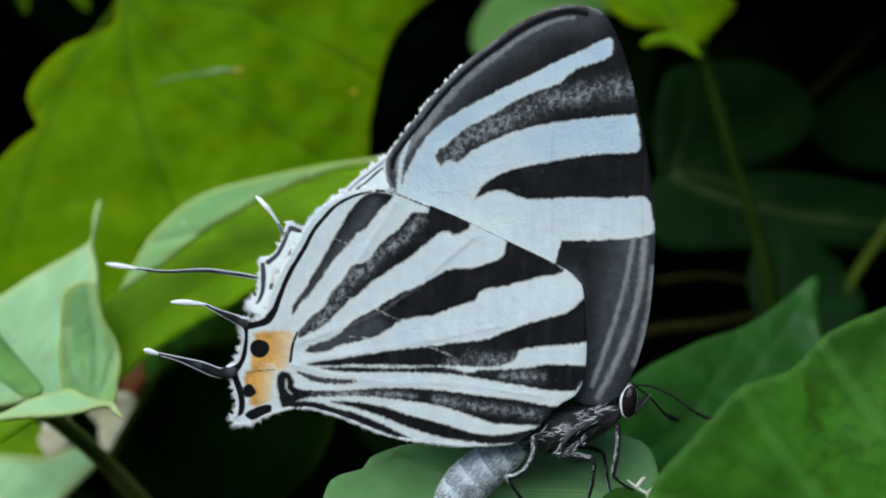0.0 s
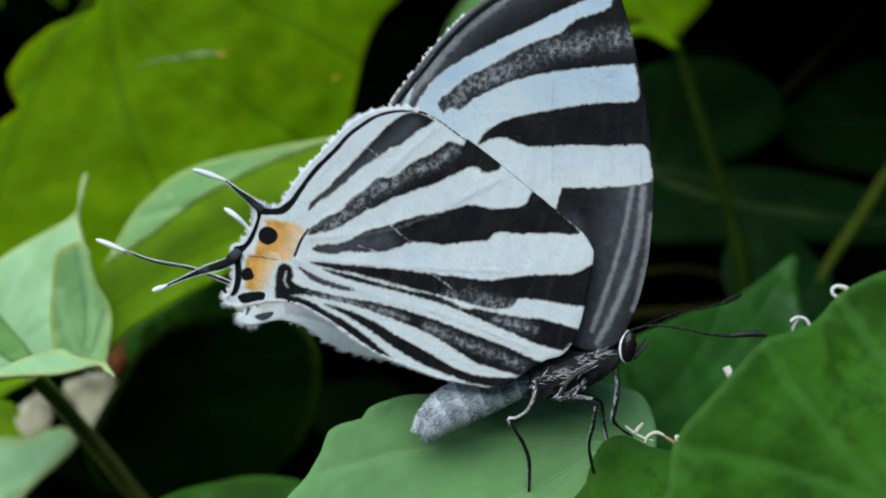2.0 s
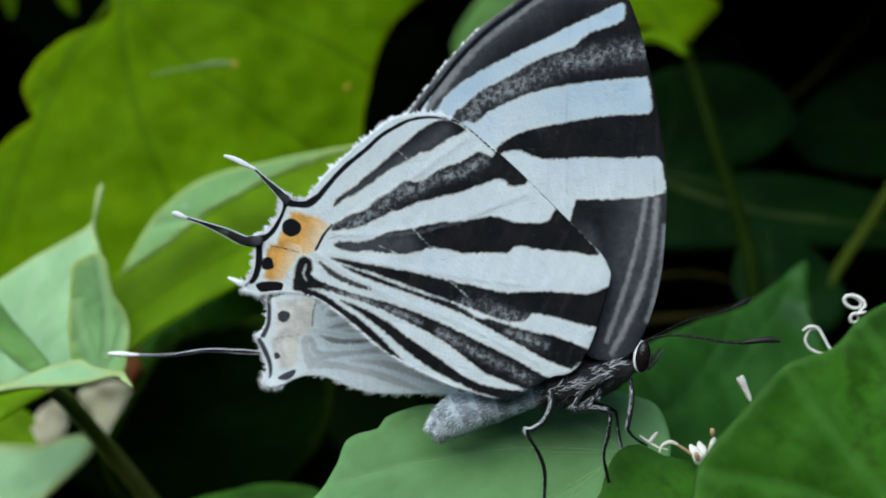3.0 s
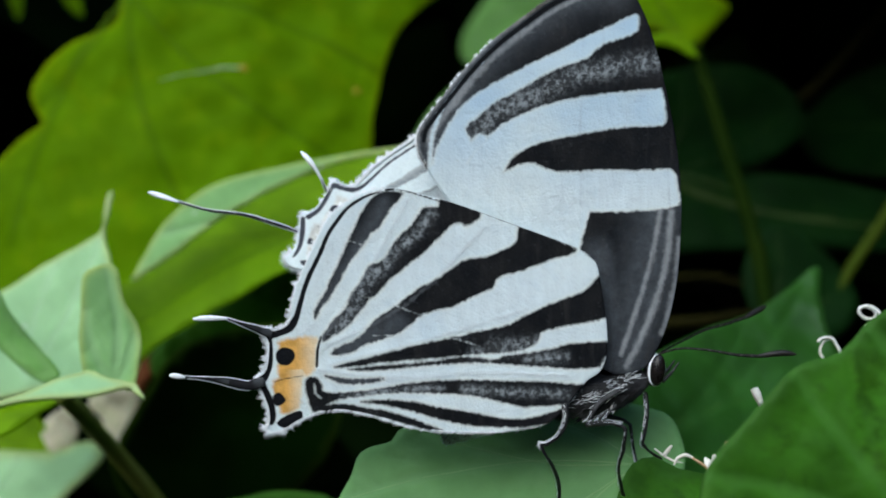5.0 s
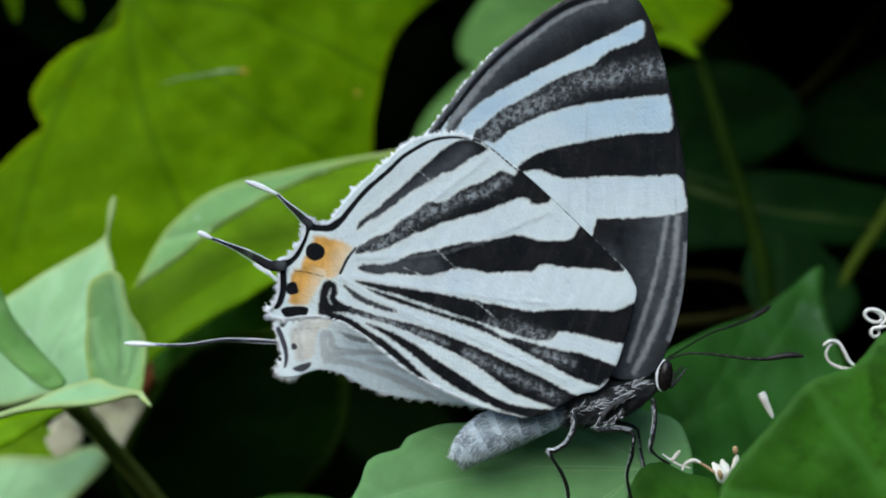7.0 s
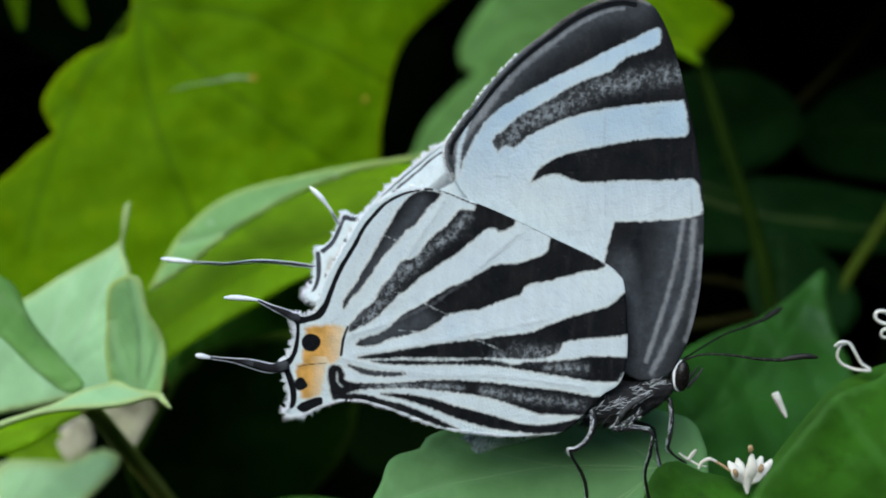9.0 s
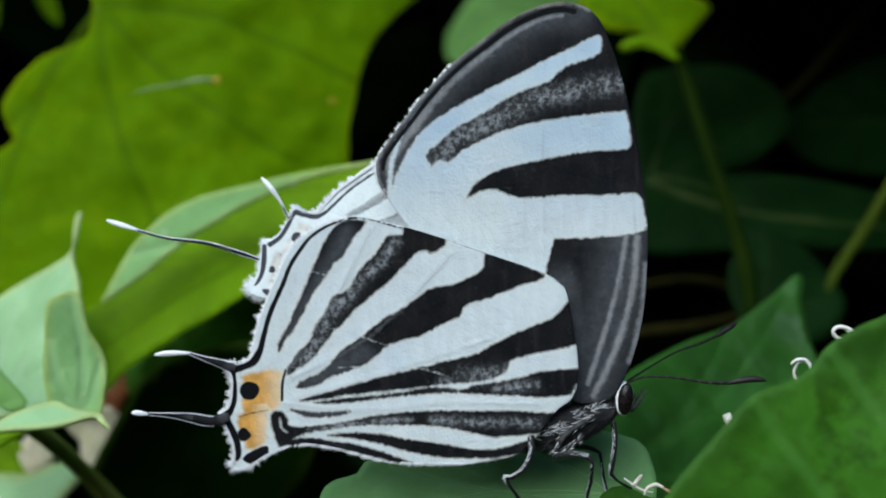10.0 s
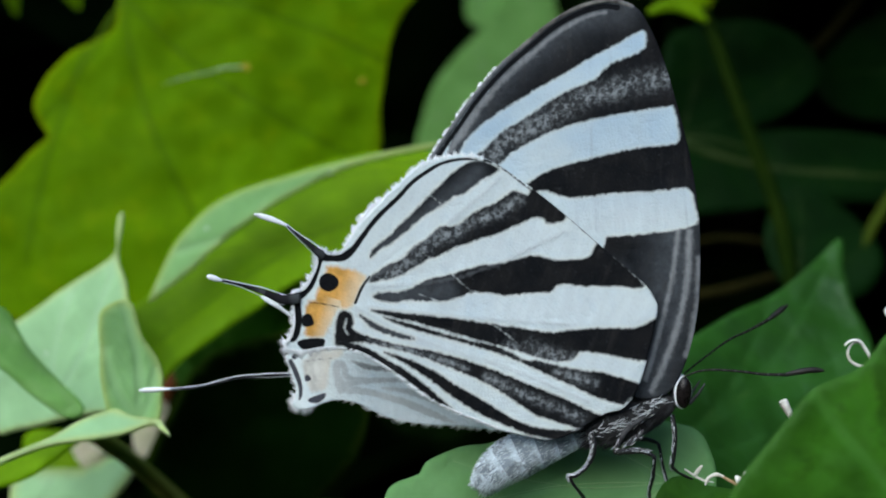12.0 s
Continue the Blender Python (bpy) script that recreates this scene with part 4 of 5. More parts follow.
LIGHT_BASE = [(-6.02, 8.62), (-5.16, 8.95), (-4.43, 9), (-3.45, 8.65), (-1.49, 8.76), (0.47, 8.75), (1.65, 8.82), (1.94, 8.08), (1.96, 7.15), (-0.03, 6.88), (-1.7, 6.84), (-1.93, 6.8), (-2.02, 6.55), (-2.3, 5.46), (-2.5, 4.4), (-2.5, 3.5), (-1.97, 1.54), (-1.9, -0.42), (-3.97, 1.55), (-6.41, 4.5), (-9.09, 7.95), (-9.08, 8.93), (-7.86, 9.16)]
FW_LIGHT = [LIGHT_TIP, LIGHT_MIDDLE, LIGHT_BASE]
FW_EDGE = [(-0.96, 16.67), (-2.06, 16.58), (-3.17, 16.14), (-4.39, 15.39), (-5.62, 14.54), (-6.61, 13.62), (-7.4, 12.71), (-8.09, 11.66), (-8.63, 10.52), (-8.98, 9.29)]
FW_DUST = [(0.86, 13.53), (-0.49, 13.41), (-1.47, 13.17), (-2.69, 12.93), (-3.92, 12.33), (-5.15, 11.72), (-6.38, 10.99), (-6.99, 10.14)]
FW_VEINS = [[(1.15, 6.91), (0.82, 4.96), (0.2, 2.75), (-0.55, 0.55)], [(1.64, 6.91), (1.48, 4.95), (0.93, 2.75), (0.09, 0.79), (-0.31, 0.06)]]
HW_OUTLINE = [(-1.3, -0.6), (-0.72, -0.2), (-0.42, 0.4), (-0.33, 1.45), (-0.44, 2.7), (-0.6, 3.85), (-0.82, 4.66), (-1.4, 5.14), (-2.2, 5.5), (-3.4, 5.96), (-4.1, 6.22), (-5.9, 6.92), (-7.45, 7.45), (-9.1, 7.9), (-9.95, 8.0), (-10.76, 7.85), (-11.52, 7.51), (-12.18, 7.04), (-12.66, 6.39), (-13.58, 4.49), (-14, 3.52), (-14.18, 2.76), (-14.36, 2.19), (-14.84, 1.96), (-15.28, 1.99), (-15.39, 1.66), (-15.23, 1.2), (-15.36, 0.19), (-15.75, -0.14), (-15.73, -0.44), (-15.32, -1.44), (-15.25, -2.05), (-15.38, -2.45), (-15.05, -2.68), (-14.4, -2.5), (-13.85, -2.18), (-13.15, -1.88), (-12.2, -1.74), (-11.15, -1.9), (-10.2, -2.15), (-9.26, -2.45), (-8.5, -2.64), (-7.3, -2.76), (-5.4, -2.8), (-4.19, -2.68), (-3.1, -2.45), (-2.4, -1.95), (-1.85, -1.3)]
BAND_APEX = [(-10.32, 7.74), (-9.78, 7.85), (-9.16, 7.75), (-9.74, 7.12), (-10.18, 6.36), (-10.58, 6.06), (-10.89, 5.59), (-11.39, 5), (-11.83, 4.29), (-12.17, 3.7), (-12.56, 3.11), (-12.88, 2.76), (-13.07, 2.36), (-13.11, 2.6), (-12.97, 2.93), (-12.67, 3.41), (-12.35, 4.07), (-12.14, 4.5), (-11.88, 5.07), (-11.56, 5.73), (-11.22, 6.45), (-10.83, 7.16)]
BAND_SILVER = [(-7.5, 7.5), (-6.62, 7.2), (-5.75, 6.8), (-6.38, 6.31), (-6.62, 6.44), (-6.98, 6.41), (-7.28, 6.18), (-7.61, 5.83), (-7.99, 5.48), (-8.36, 5.13), (-8.99, 4.67), (-9.36, 4.32), (-9.73, 4.09), (-10.37, 3.39), (-10.74, 3.16), (-10.99, 2.81), (-11.38, 2.34), (-11.88, 1.83), (-12.25, 1.65), (-12.72, 1.35), (-12.76, 1.62), (-12.22, 2.32), (-11.77, 2.72), (-11.45, 3.43), (-11.07, 3.9), (-10.68, 4.61), (-10.07, 4.83), (-9.43, 5.77), (-8.8, 6.36), (-8.42, 6.95), (-8.17, 7.1), (-7.63, 7.16)]
BAND_BROAD = [(-4.05, 6.25), (-3, 5.8), (-1.6, 5.15), (-2.69, 4.79), (-3.92, 4.35), (-4.77, 4.14), (-5.14, 3.92), (-5.35, 3.56), (-6.14, 3.23), (-7.12, 2.78), (-8.35, 2.47), (-9.34, 1.73), (-10.08, 1.44), (-11.06, 1.12), (-11.55, 0.85), (-12.28, 0.75), (-12.4, 0.85), (-12.03, 1.11), (-11.17, 1.48), (-10.53, 2.19), (-9.54, 2.83), (-8.55, 3.56), (-7.68, 4.01), (-7.06, 4.4), (-6.44, 4.81), (-5.59, 4.9), (-4.85, 5.19), (-4.24, 5.5)]
BAND_COSTAL = [(-12.3, 0.22), (-10.59, 0.62), (-9.37, 0.93), (-8.15, 1.2), (-6.93, 1.44), (-5.96, 1.65), (-4.74, 1.89), (-4, 2.25), (-3.01, 2.7), (-2.03, 3.07), (-1.2, 3.4), (-0.6, 4.0), (-0.3, 3.39), (-0.25, 2.78), (-0.3, 2.2), (-2.08, 1.87), (-3.18, 1.62), (-3.35, 1.25), (-3.8, 0.92), (-4.5, 0.76), (-5.25, 0.72), (-6.23, 0.68), (-7.2, 0.58), (-8.42, 0.51), (-10.12, 0.4), (-11.58, 0.22)]
BAND_DUSTY = [(-11.7, 0.1), (-10.12, 0.24), (-8.18, 0.36), (-6.48, 0.56), (-5.28, 0.41), (-4.79, 0.59), (-3.82, 0.67), (-2.72, 0.85), (-2.11, 1.02), (-1.5, 1.07), (-0.2, 1.09), (-0.3, 0.61), (-0.6, 0.08), (-1.91, -0.03), (-2.87, 0.08), (-4.32, 0.18), (-5.77, 0.31), (-7.22, 0.29), (-8.67, 0.18), (-10.62, 0.04)]
BAND_STREAK = [(-12.68, -0.15), (-11.6, -0.32), (-10.15, -0.32), (-10.64, -0.47), (-11.61, -0.53), (-12.21, -0.41)]
BAND_HOOK = [(-13.54, -0.36), (-13.17, -0.21), (-12.89, -0.51), (-12.69, -0.9), (-11.62, -0.9), (-10.65, -0.81), (-9.43, -0.62), (-8.22, -0.5), (-6.76, -0.45), (-5.07, -0.51), (-3.14, -0.59), (-2.0, -0.7), (-1.4, -0.8), (-1.7, -1.4), (-2.15, -1.55), (-3.3, -1.62), (-3.91, -1.65), (-4.63, -1.5), (-5.82, -1.21), (-7.03, -1.02), (-8.23, -0.97), (-9.44, -0.93), (-10.66, -1), (-12.12, -1.21), (-12.61, -1.39), (-13.15, -1.75), (-13.38, -1.33), (-13.53, -0.85)]
BAND_LOW = [(-11.15, -1.33), (-10.18, -1.27), (-8.73, -1.39), (-7.78, -1.62), (-6.57, -1.83), (-5.13, -2.13), (-4.17, -2.2), (-3.08, -2.0), (-2.1, -1.7), (-2.5, -2.3), (-3.45, -2.46), (-4.18, -2.54), (-5.39, -2.5), (-6.6, -2.39), (-7.79, -2.1), (-8.99, -1.74), (-10.19, -1.46)]
BAND_INNER = [(-13.1, -1.5), (-12.12, -1.4), (-10.92, -1.58), (-9.72, -1.84), (-8.77, -2.17), (-7.6, -2.66), (-8.54, -2.52), (-9.49, -2.23), (-10.69, -1.9), (-11.89, -1.7), (-12.86, -1.7)]
HW_BANDS = [BAND_APEX, BAND_SILVER, BAND_BROAD, BAND_COSTAL, BAND_DUSTY, BAND_STREAK, BAND_HOOK, BAND_LOW, BAND_INNER]
HW_DOTS = [[(-14.85, 0.82), (-14.55, 1.1), (-14.12, 1.01), (-14, 0.68), (-14.3, 0.33), (-14.73, 0.42)], [(-15.0, -1.05), (-14.76, -0.85), (-14.55, -0.98), (-14.42, -1.2), (-14.62, -1.4), (-14.9, -1.42)], [(-14.85, -2.2), (-14.45, -1.88), (-13.8, -1.66), (-13.72, -2.02), (-14.05, -2.36), (-14.5, -2.42)]]
HW_DUST = [([(-7.94, 6.81), (-8.57, 5.98), (-9.45, 5.29)], 0.24), ([(-9.45, 5.29), (-9.95, 4.71), (-10.71, 4.01), (-11.22, 3.18), (-11.79, 2.23), (-12.3, 1.7)], 0.3), ([(-5.3, 1.05), (-4.2, 1.05), (-3.4, 1.12)], 0.28), ([(-6.2, 0.72), (-5.2, 0.72), (-4.3, 0.85), (-3.3, 0.98)], 0.22), ([(-11.9, -1.08), (-10.4, -0.9), (-8.8, -0.8), (-7.6, -0.75)], 0.13), ([(-6.6, -0.85), (-4.9, -1), (-3.1, -1.05), (-2.2, -1.1)], 0.2), ([(-3.8, 0.42), (-2.2, 0.5)], 0.2)]
HW_LINES = [
    [(-7.91, 7.5, 0.045), (-8.99, 7.84, 0.045), (-9.83, 7.93, 0.05), (-10.81, 7.64, 0.06), (-11.6, 7.15, 0.07), (-12.1, 6.55, 0.085), (-12.5, 5.95, 0.09), (-12.8, 5.25, 0.095), (-13.15, 4.55, 0.1), (-13.47, 3.85, 0.105), (-13.75, 2.95, 0.115), (-13.92, 2.4, 0.135), (-14.2, 2.0, 0.204), (-14.75, 1.8, 0.228), (-15.18, 1.62, 0.228), (-15.14, 0.95, 0.186), (-15.18, 0.3, 0.186), (-15.42, -0.2, 0.216)],
    [(-15.6, -0.42, 0.204), (-15.33, -0.9, 0.216), (-15.1, -1.45, 0.186), (-15.03, -1.95, 0.156), (-15.08, -2.2, 0.08)],
    [(-12.85, 1.55, 0.05), (-13.0, 1.0, 0.06), (-13.05, 0.25, 0.06)],
    [(-0.5, 3.76, 0.02), (-0.75, 4.64, 0.03), (-2.0, 5.4, 0.034), (-3.4, 5.94, 0.03), (-5.91, 6.9, 0.03), (-7.91, 7.5, 0.035)],
    [(-14.92, -0.39, 0.03), (-14.39, -0.25, 0.03), (-13.65, -0.13, 0.02)]]
HW_CREASES = [[(-11.1, 3.3), (-9.9, 2.95), (-8.4, 2.4)], [(-10.6, 1.55), (-8.7, 1.55), (-7.0, 1.35), (-5.9, 1.0)], [(-11.9, 4.3), (-11.5, 4.2)], [(-11.6, 5.75), (-10.9, 5.5)]]
HW_ORANGE = [[(-14.62, 1.43), (-13.02, 1.56), (-13.08, 0.92), (-13.05, 0.25), (-13.4, -0.13), (-14.58, -0.34), (-14.77, 0.17), (-14.66, 0.95)], [(-14.97, -0.3), (-13.77, -0.08), (-13.75, -0.86), (-13.84, -1.56), (-14.55, -1.81), (-14.76, -1.33)]]
HW_VEINS = [[(-9.01, 7.44), (-10.46, 4.88), (-12.75, 1.5)], [(-5.67, 6.18), (-9, 2.95), (-12.67, 1.14)], [(-12.48, 0.3), (-8.61, 1.23), (-3.82, 2.59)], [(-12.94, 0.08), (-9.53, -0.3), (-5.74, -0.14), (-2.12, -0.34)]]
# the far wing's inner edge hangs fuller
HW_FAR = [(x, z - 0.7 * math.exp(-((x + 10.8) / 2.0) ** 2)) if 33 < k < 46 else (x, z) for k, (x, z) in enumerate(HW_OUTLINE)]
HW_FRINGE = HW_OUTLINE[14:37]
TAILS = {-1: [[(-15.05, 1.74), (-15.33, 1.82), (-15.7, 1.96), (-16.32, 2.17), (-16.94, 2.41), (-17.69, 2.44), (-18.43, 2.41)], [(-15.42, -0.36), (-15.72, -0.45), (-16.17, -0.52), (-17.06, -0.33), (-17.98, -0.19), (-18.8, -0.12), (-19.47, -0.01)]],
         1: [[(-15.13, 1.22), (-15.41, 1.35), (-15.8, 1.61), (-16.25, 1.87), (-16.62, 2.05), (-17.03, 2.18), (-17.37, 2.25)], [(-15.41, -1.07), (-15.83, -1.17), (-16.67, -1.42), (-18.14, -1.91), (-19.74, -2.74), (-21.19, -3.25), (-22.75, -3.74)]]}


def forewing(side):
    rim = FW["outline"][9:21]
    black = [(x, z, 0.12 - 0.04 * k / 20) for k, (x, z) in enumerate(inset(rim, 0.30)[1:-2])]
    pale = inset(rim, 0.56)[2:-1]
    me = wing_mesh("forewing", FW["outline"], side, FW_LIGHT, [black], [],
                   [(FW_DUST, 0.42)],
                   FW_VEINS, (), [(FW_VEINS[0], 1.3), ([(-1.6, 5.0), (-1.3, 3.8), (-0.95, 2.4), (-0.75, 1.1)], 0.7), (FW_EDGE, 0.8)],
                   [(rim, 0.13), (pale[len(pale) // 3:], 0.22), (pale[:len(pale) // 3 + 1], 0.13), (FW_VEINS[0], 0.16), (FW_VEINS[1], 0.19), (FW["outline"][1:4], 0.22)],
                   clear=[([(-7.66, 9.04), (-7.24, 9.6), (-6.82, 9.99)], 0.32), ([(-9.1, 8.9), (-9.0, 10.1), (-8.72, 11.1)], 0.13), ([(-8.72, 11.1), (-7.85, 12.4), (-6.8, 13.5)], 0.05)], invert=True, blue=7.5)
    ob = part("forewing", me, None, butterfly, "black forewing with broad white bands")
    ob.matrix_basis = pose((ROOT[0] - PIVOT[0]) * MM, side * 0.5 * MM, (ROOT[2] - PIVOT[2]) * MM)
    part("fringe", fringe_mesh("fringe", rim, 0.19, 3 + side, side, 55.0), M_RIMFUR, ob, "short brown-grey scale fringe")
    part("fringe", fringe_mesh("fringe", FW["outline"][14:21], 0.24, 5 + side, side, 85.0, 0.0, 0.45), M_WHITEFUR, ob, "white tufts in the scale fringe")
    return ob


def hindwing(side):
    outline = HW_OUTLINE if side < 0 else HW_FAR
    me = wing_mesh("hindwing", outline, side, HW_BANDS, HW_LINES, HW_ORANGE, HW_DUST, HW_VEINS, HW_DOTS, [([(-10.0, 7.3), (-11.2, 5.3), (-12.6, 2.9)], 0.4), ([(-12.2, -0.33), (-10.3, -0.4)], 0.3), ([(-9.5, 2.1), (-11.8, 1.0)], 0.5)],
                   clear=[(HW_OUTLINE[:3], 0.11), ([(-13.17, -0.5), (-13.12, -0.9), (-12.9, -1.12)], 0.04)] + [(c, 0.012) for c in HW_CREASES])
    ob = part("hindwing", me, None, butterfly, "white hindwing with black stripes and orange corner")
    part("fringe", fringe_mesh("fringe", HW_FRINGE, 0.20, 13 + side, side, 60.0), M_WHITEFUR, ob, "fine white scale fringe")
    part("fringe", fringe_mesh("fringe", HW_FRINGE, 0.28, 15 + side, side, 50.0, 0.0, 0.6), M_WHITEFUR, ob, "longer white tufts in the fringe")
    part("fringe", fringe_mesh("fringe", HW_OUTLINE[31:35], 0.42, 19 + side, side, 60.0, 0.0, 0.4, -0.3), M_WHITEFUR, ob, "white tuft at the wing's corner")
    part("fringe", fringe_mesh("fringe", outline[36:46], 0.24 if side < 0 else 0.36, 17 + side, side, 30.0, 0.0, 0.4, -0.8), M_WHITEFUR, ob, "fine white hairs along the inner edge")
    for i, line in enumerate(TAILS[side]):
        x0, z0 = line[0]
        x1, z1 = line[1]
        reach = 0.06 / math.hypot(x1 - x0, z1 - z0)
        pts = [((x0 - x1) * reach, 0, (z0 - z1) * reach)] + [(x - x0, 0.12 * side * math.sin(k * 1.1 + i), z - z0) for k, (x, z) in enumerate(line)]
        cut = (3 if i == 0 else 6) if side > 0 else 5 + i
        radii = [0.06, 0.1, 0.085, 0.07, 0.06, 0.05, 0.05] if side > 0 else ([0.17, 0.20, 0.18, 0.14, 0.10, 0.07, 0.06], [0.18, 0.22, 0.24, 0.20, 0.12, 0.07, 0.06])[i]
        tail = part("tail", tube_mesh("tail", pts[:cut + 1], radii, 8, 5, flat=0.25), M_TAIL, ob, "thin dark wing tail with a white tip")
        tail.matrix_basis = pose(x0 * MM, 0, z0 * MM)
        part("tail_tip", tube_mesh("tail_tip", pts[cut:], [0.06, 0.09, 0.13, 0.12, 0.04], 8, 8, flat=0.5), M_WHITEFUR, tail, "white tail tip")
        flat = [(p[0], p[2]) for p in pts[:cut + 1]]
        shaft = even(spline(flat, 6), 0.1)
        wide = np.interp(np.linspace(0, 1, len(shaft)), np.linspace(0, 1, len(radii)), radii)
        t = np.gradient(shaft, axis=0)
        t /= np.linalg.norm(t, axis=1)[:, None]
        n = np.stack([t[:, 1], -t[:, 0]], 1) * wide[:, None] * 0.9
        for edge in ((shaft + n)[2:], (shaft - n)[:1:-1]):
            part("tail_hairs", fringe_mesh("tail_hairs", edge, 0.055 if side < 0 else 0.04, 23 + i, side, 40.0, 0.0, 0.0, 0.8, 0.01), M_WHITEFUR, tail, "short white hairs along the tail")
        tails[side].append((tail, x0, z0))
    return ob


tails = {-1: [], 1: []}
fore_near, fore_far = forewing(-1), forewing(1)
hind_near, hind_far = hindwing(-1), hindwing(1)


def body_points(points):
    return [(x - PIVOT[0], y, z - PIVOT[2]) for x, y, z in points]


def furry(name, points, radii, material, fur, label, count, length, seed, back=0.8):
    """A rounded body part with lying hairs, its origin at its first point."""
    b = body_points(points)
    root = b[0]
    b = [tuple(v - r for v, r in zip(q, root)) for q in b]
    ob = part(name, tube_mesh(name, b, radii, 16, 7, wob=0.05, seed=seed), material, butterfly, label)
    ob.matrix_basis = pose(*[v * MM for v in root])
    rng = random.Random(seed)
    c = spline(b, 12)
    r = np.interp(np.linspace(0, 1, len(c)), np.linspace(0, 1, len(radii)), radii)
    roots, ways, lens = [], [], []
    for _ in range(count):
        i = rng.randrange(len(c) - 1)
        d = Vector(c[i + 1] - c[i]).normalized()
        u = d.orthogonal().normalized()
        u.rotate(Matrix.Rotation(rng.uniform(0, 6.283), 3, d))
        roots.append(Vector(c[i]) + u * r[i] * 0.97)
        ways.append(u * 0.35 + d * back * rng.uniform(0.5, 1.2))
        lens.append(length * rng.uniform(0.5, 1.4))
    part("fur", hairs("fur", roots, ways, lens, 0.016, seed), fur, ob, "short fine hairs")
    return ob, root


furry("thorax", [(4.72, 0, -7.16), (5.97, 0, -6.84), (7.34, 0, -6.5), (8.59, 0, -5.91)], [0.5, 0.85, 0.9, 0.65, 0.4], M_THORAX, M_DARKFUR, "black thorax with shaggy grey hairs", 1700, 0.48, 31, -1.1)
abdomen, ABD = furry("abdomen", [(5.12, 0.3, -7.13), (3.7, 0.4, -7.5), (2.4, 0.4, -7.87), (1.25, 0.4, -8.33), (0.42, 0.4, -8.9), (-0.12, 0.4, -9.5)], [0.4, 0.7, 0.92, 1.02, 0.92, 0.7, 0.35], M_ABDOMEN, M_FLECK, "plump grey abdomen covered in pale hairs", 3000, 0.24, 32, 1.3)

for points, thick in (([(7.65, -0.9, -6.25), (6.94, -1, -6.6), (6.32, -1.1, -7.05), (5.97, -1, -7.74)], 0.12), ([(7.19, -0.8, -7.06), (6.8, -0.9, -7.39), (6.42, -0.9, -7.67)], 0.1)):
    part("leg_base", tube_mesh("leg_base", body_points(points), [thick * 0.6, thick, thick, thick * 0.7], 8, 6, wob=0.3, seed=6), M_DARKFUR, butterfly, "dark scaly leg base")


def tuft(points, count, length, seed):
    """A line of white hairs where the wings join the body."""
    rng = random.Random(seed)
    c = spline(body_points(points), 12)
    roots, ways, lens = [], [], []
    for _ in range(count):
        k = rng.randrange(len(c) - 1)
        d = Vector(c[k + 1] - c[k]).normalized()
        roots.append(Vector(c[k]) + Vector((rng.uniform(-0.14, 0.14), rng.uniform(-0.1, 0.1), rng.uniform(-0.14, 0.14))))
        ways.append(d + Vector((rng.uniform(-0.5, 0.5), rng.uniform(-0.3, 0.1), rng.uniform(-0.5, 0.5))))
        lens.append(length * rng.uniform(0.5, 1.4))
    part("fur", hairs("fur", roots, ways, lens, 0.014, seed), M_WHITEFUR, butterfly, "white hairs at the wing bases")


tuft([(7.65, -0.9, -6.25), (6.94, -1, -6.6), (6.32, -1.1, -7.05), (5.97, -1, -7.74)], 26, 0.42, 42)
tuft([(4.7, -0.9, -7.3), (5.3, -1.0, -6.95), (6.0, -1.05, -6.75), (6.7, -1.0, -6.5)], 40, 0.42, 44)
tuft([(6.6, -0.9, -6.2), (7.3, -0.95, -5.95), (8.0, -0.9, -5.75)], 30, 0.4, 45)
tuft([(7.19, -0.8, -7.06), (6.8, -0.9, -7.39), (6.42, -0.9, -7.67)], 26, 0.34, 43)

HEAD = body_points([(9.01, 0, -5.65), (9.01, -0.8, -5.54), (9.46, 0, -5.22), (10.08, 0, -4.83)])


head = ball("head", HEAD[0], (0.50, 0.72, 0.66), M_THORAX, butterfly, "dark hairy head", 10)
for s in (-1, 1):
    x, y, z = HEAD[1]
    ball("eye_rim", (x + 0.01, s * 0.40, z - 0.02), (0.40, 0.30, 0.725), M_WHITEFUR, head, "white ring of scales round the eye", 6)
    ball("eye", (x + 0.03, s * 0.56, z), (0.34, 0.30, 0.70), M_EYE, head, "glossy black compound eye", 6)
    part("palp", tube_mesh("palp", [(a, b * -s / 1.0, c) for a, b, c in body_points([(9.28, -0.4, -6.06), (9.63, -0.5, -5.68), (10, -0.5, -5.18)])], [0.1, 0.07, 0.03], 8, 5), M_DARKFUR, head, "dark palp")


def feeler(points):
    b = body_points(points)
    root = b[0]
    b = [tuple(v - r for v, r in zip(q, root)) for q in b]
    shaft = part("antenna", tube_mesh("antenna", b[:5], [0.045, 0.045, 0.055, 0.08], 8, 8), M_ANT, butterfly, "thin banded black antenna")
    shaft.matrix_basis = pose(*[v * MM for v in root])
    part("club", tube_mesh("club", b[4:], [0.08, 0.13, 0.135, 0.05], 8, 6), M_BLACK, shaft, "thickened black antenna tip")
    return shaft, root


feelers = [feeler([(9.07, -0.4, -4.87), (9.94, -0.8, -4.59), (11.1, -1.2, -4.65), (12.29, -1.4, -4.87), (13.24, -1.5, -4.95), (14.19, -1.6, -4.83), (14.85, -1.6, -4.9)]), feeler([(9.29, 0.5, -4.87), (10.34, 1.5, -4.53), (11.88, 2.8, -4.06), (13.11, 3.6, -3.86), (14.23, 4.4, -3.63), (15.38, 5, -3.15)])]


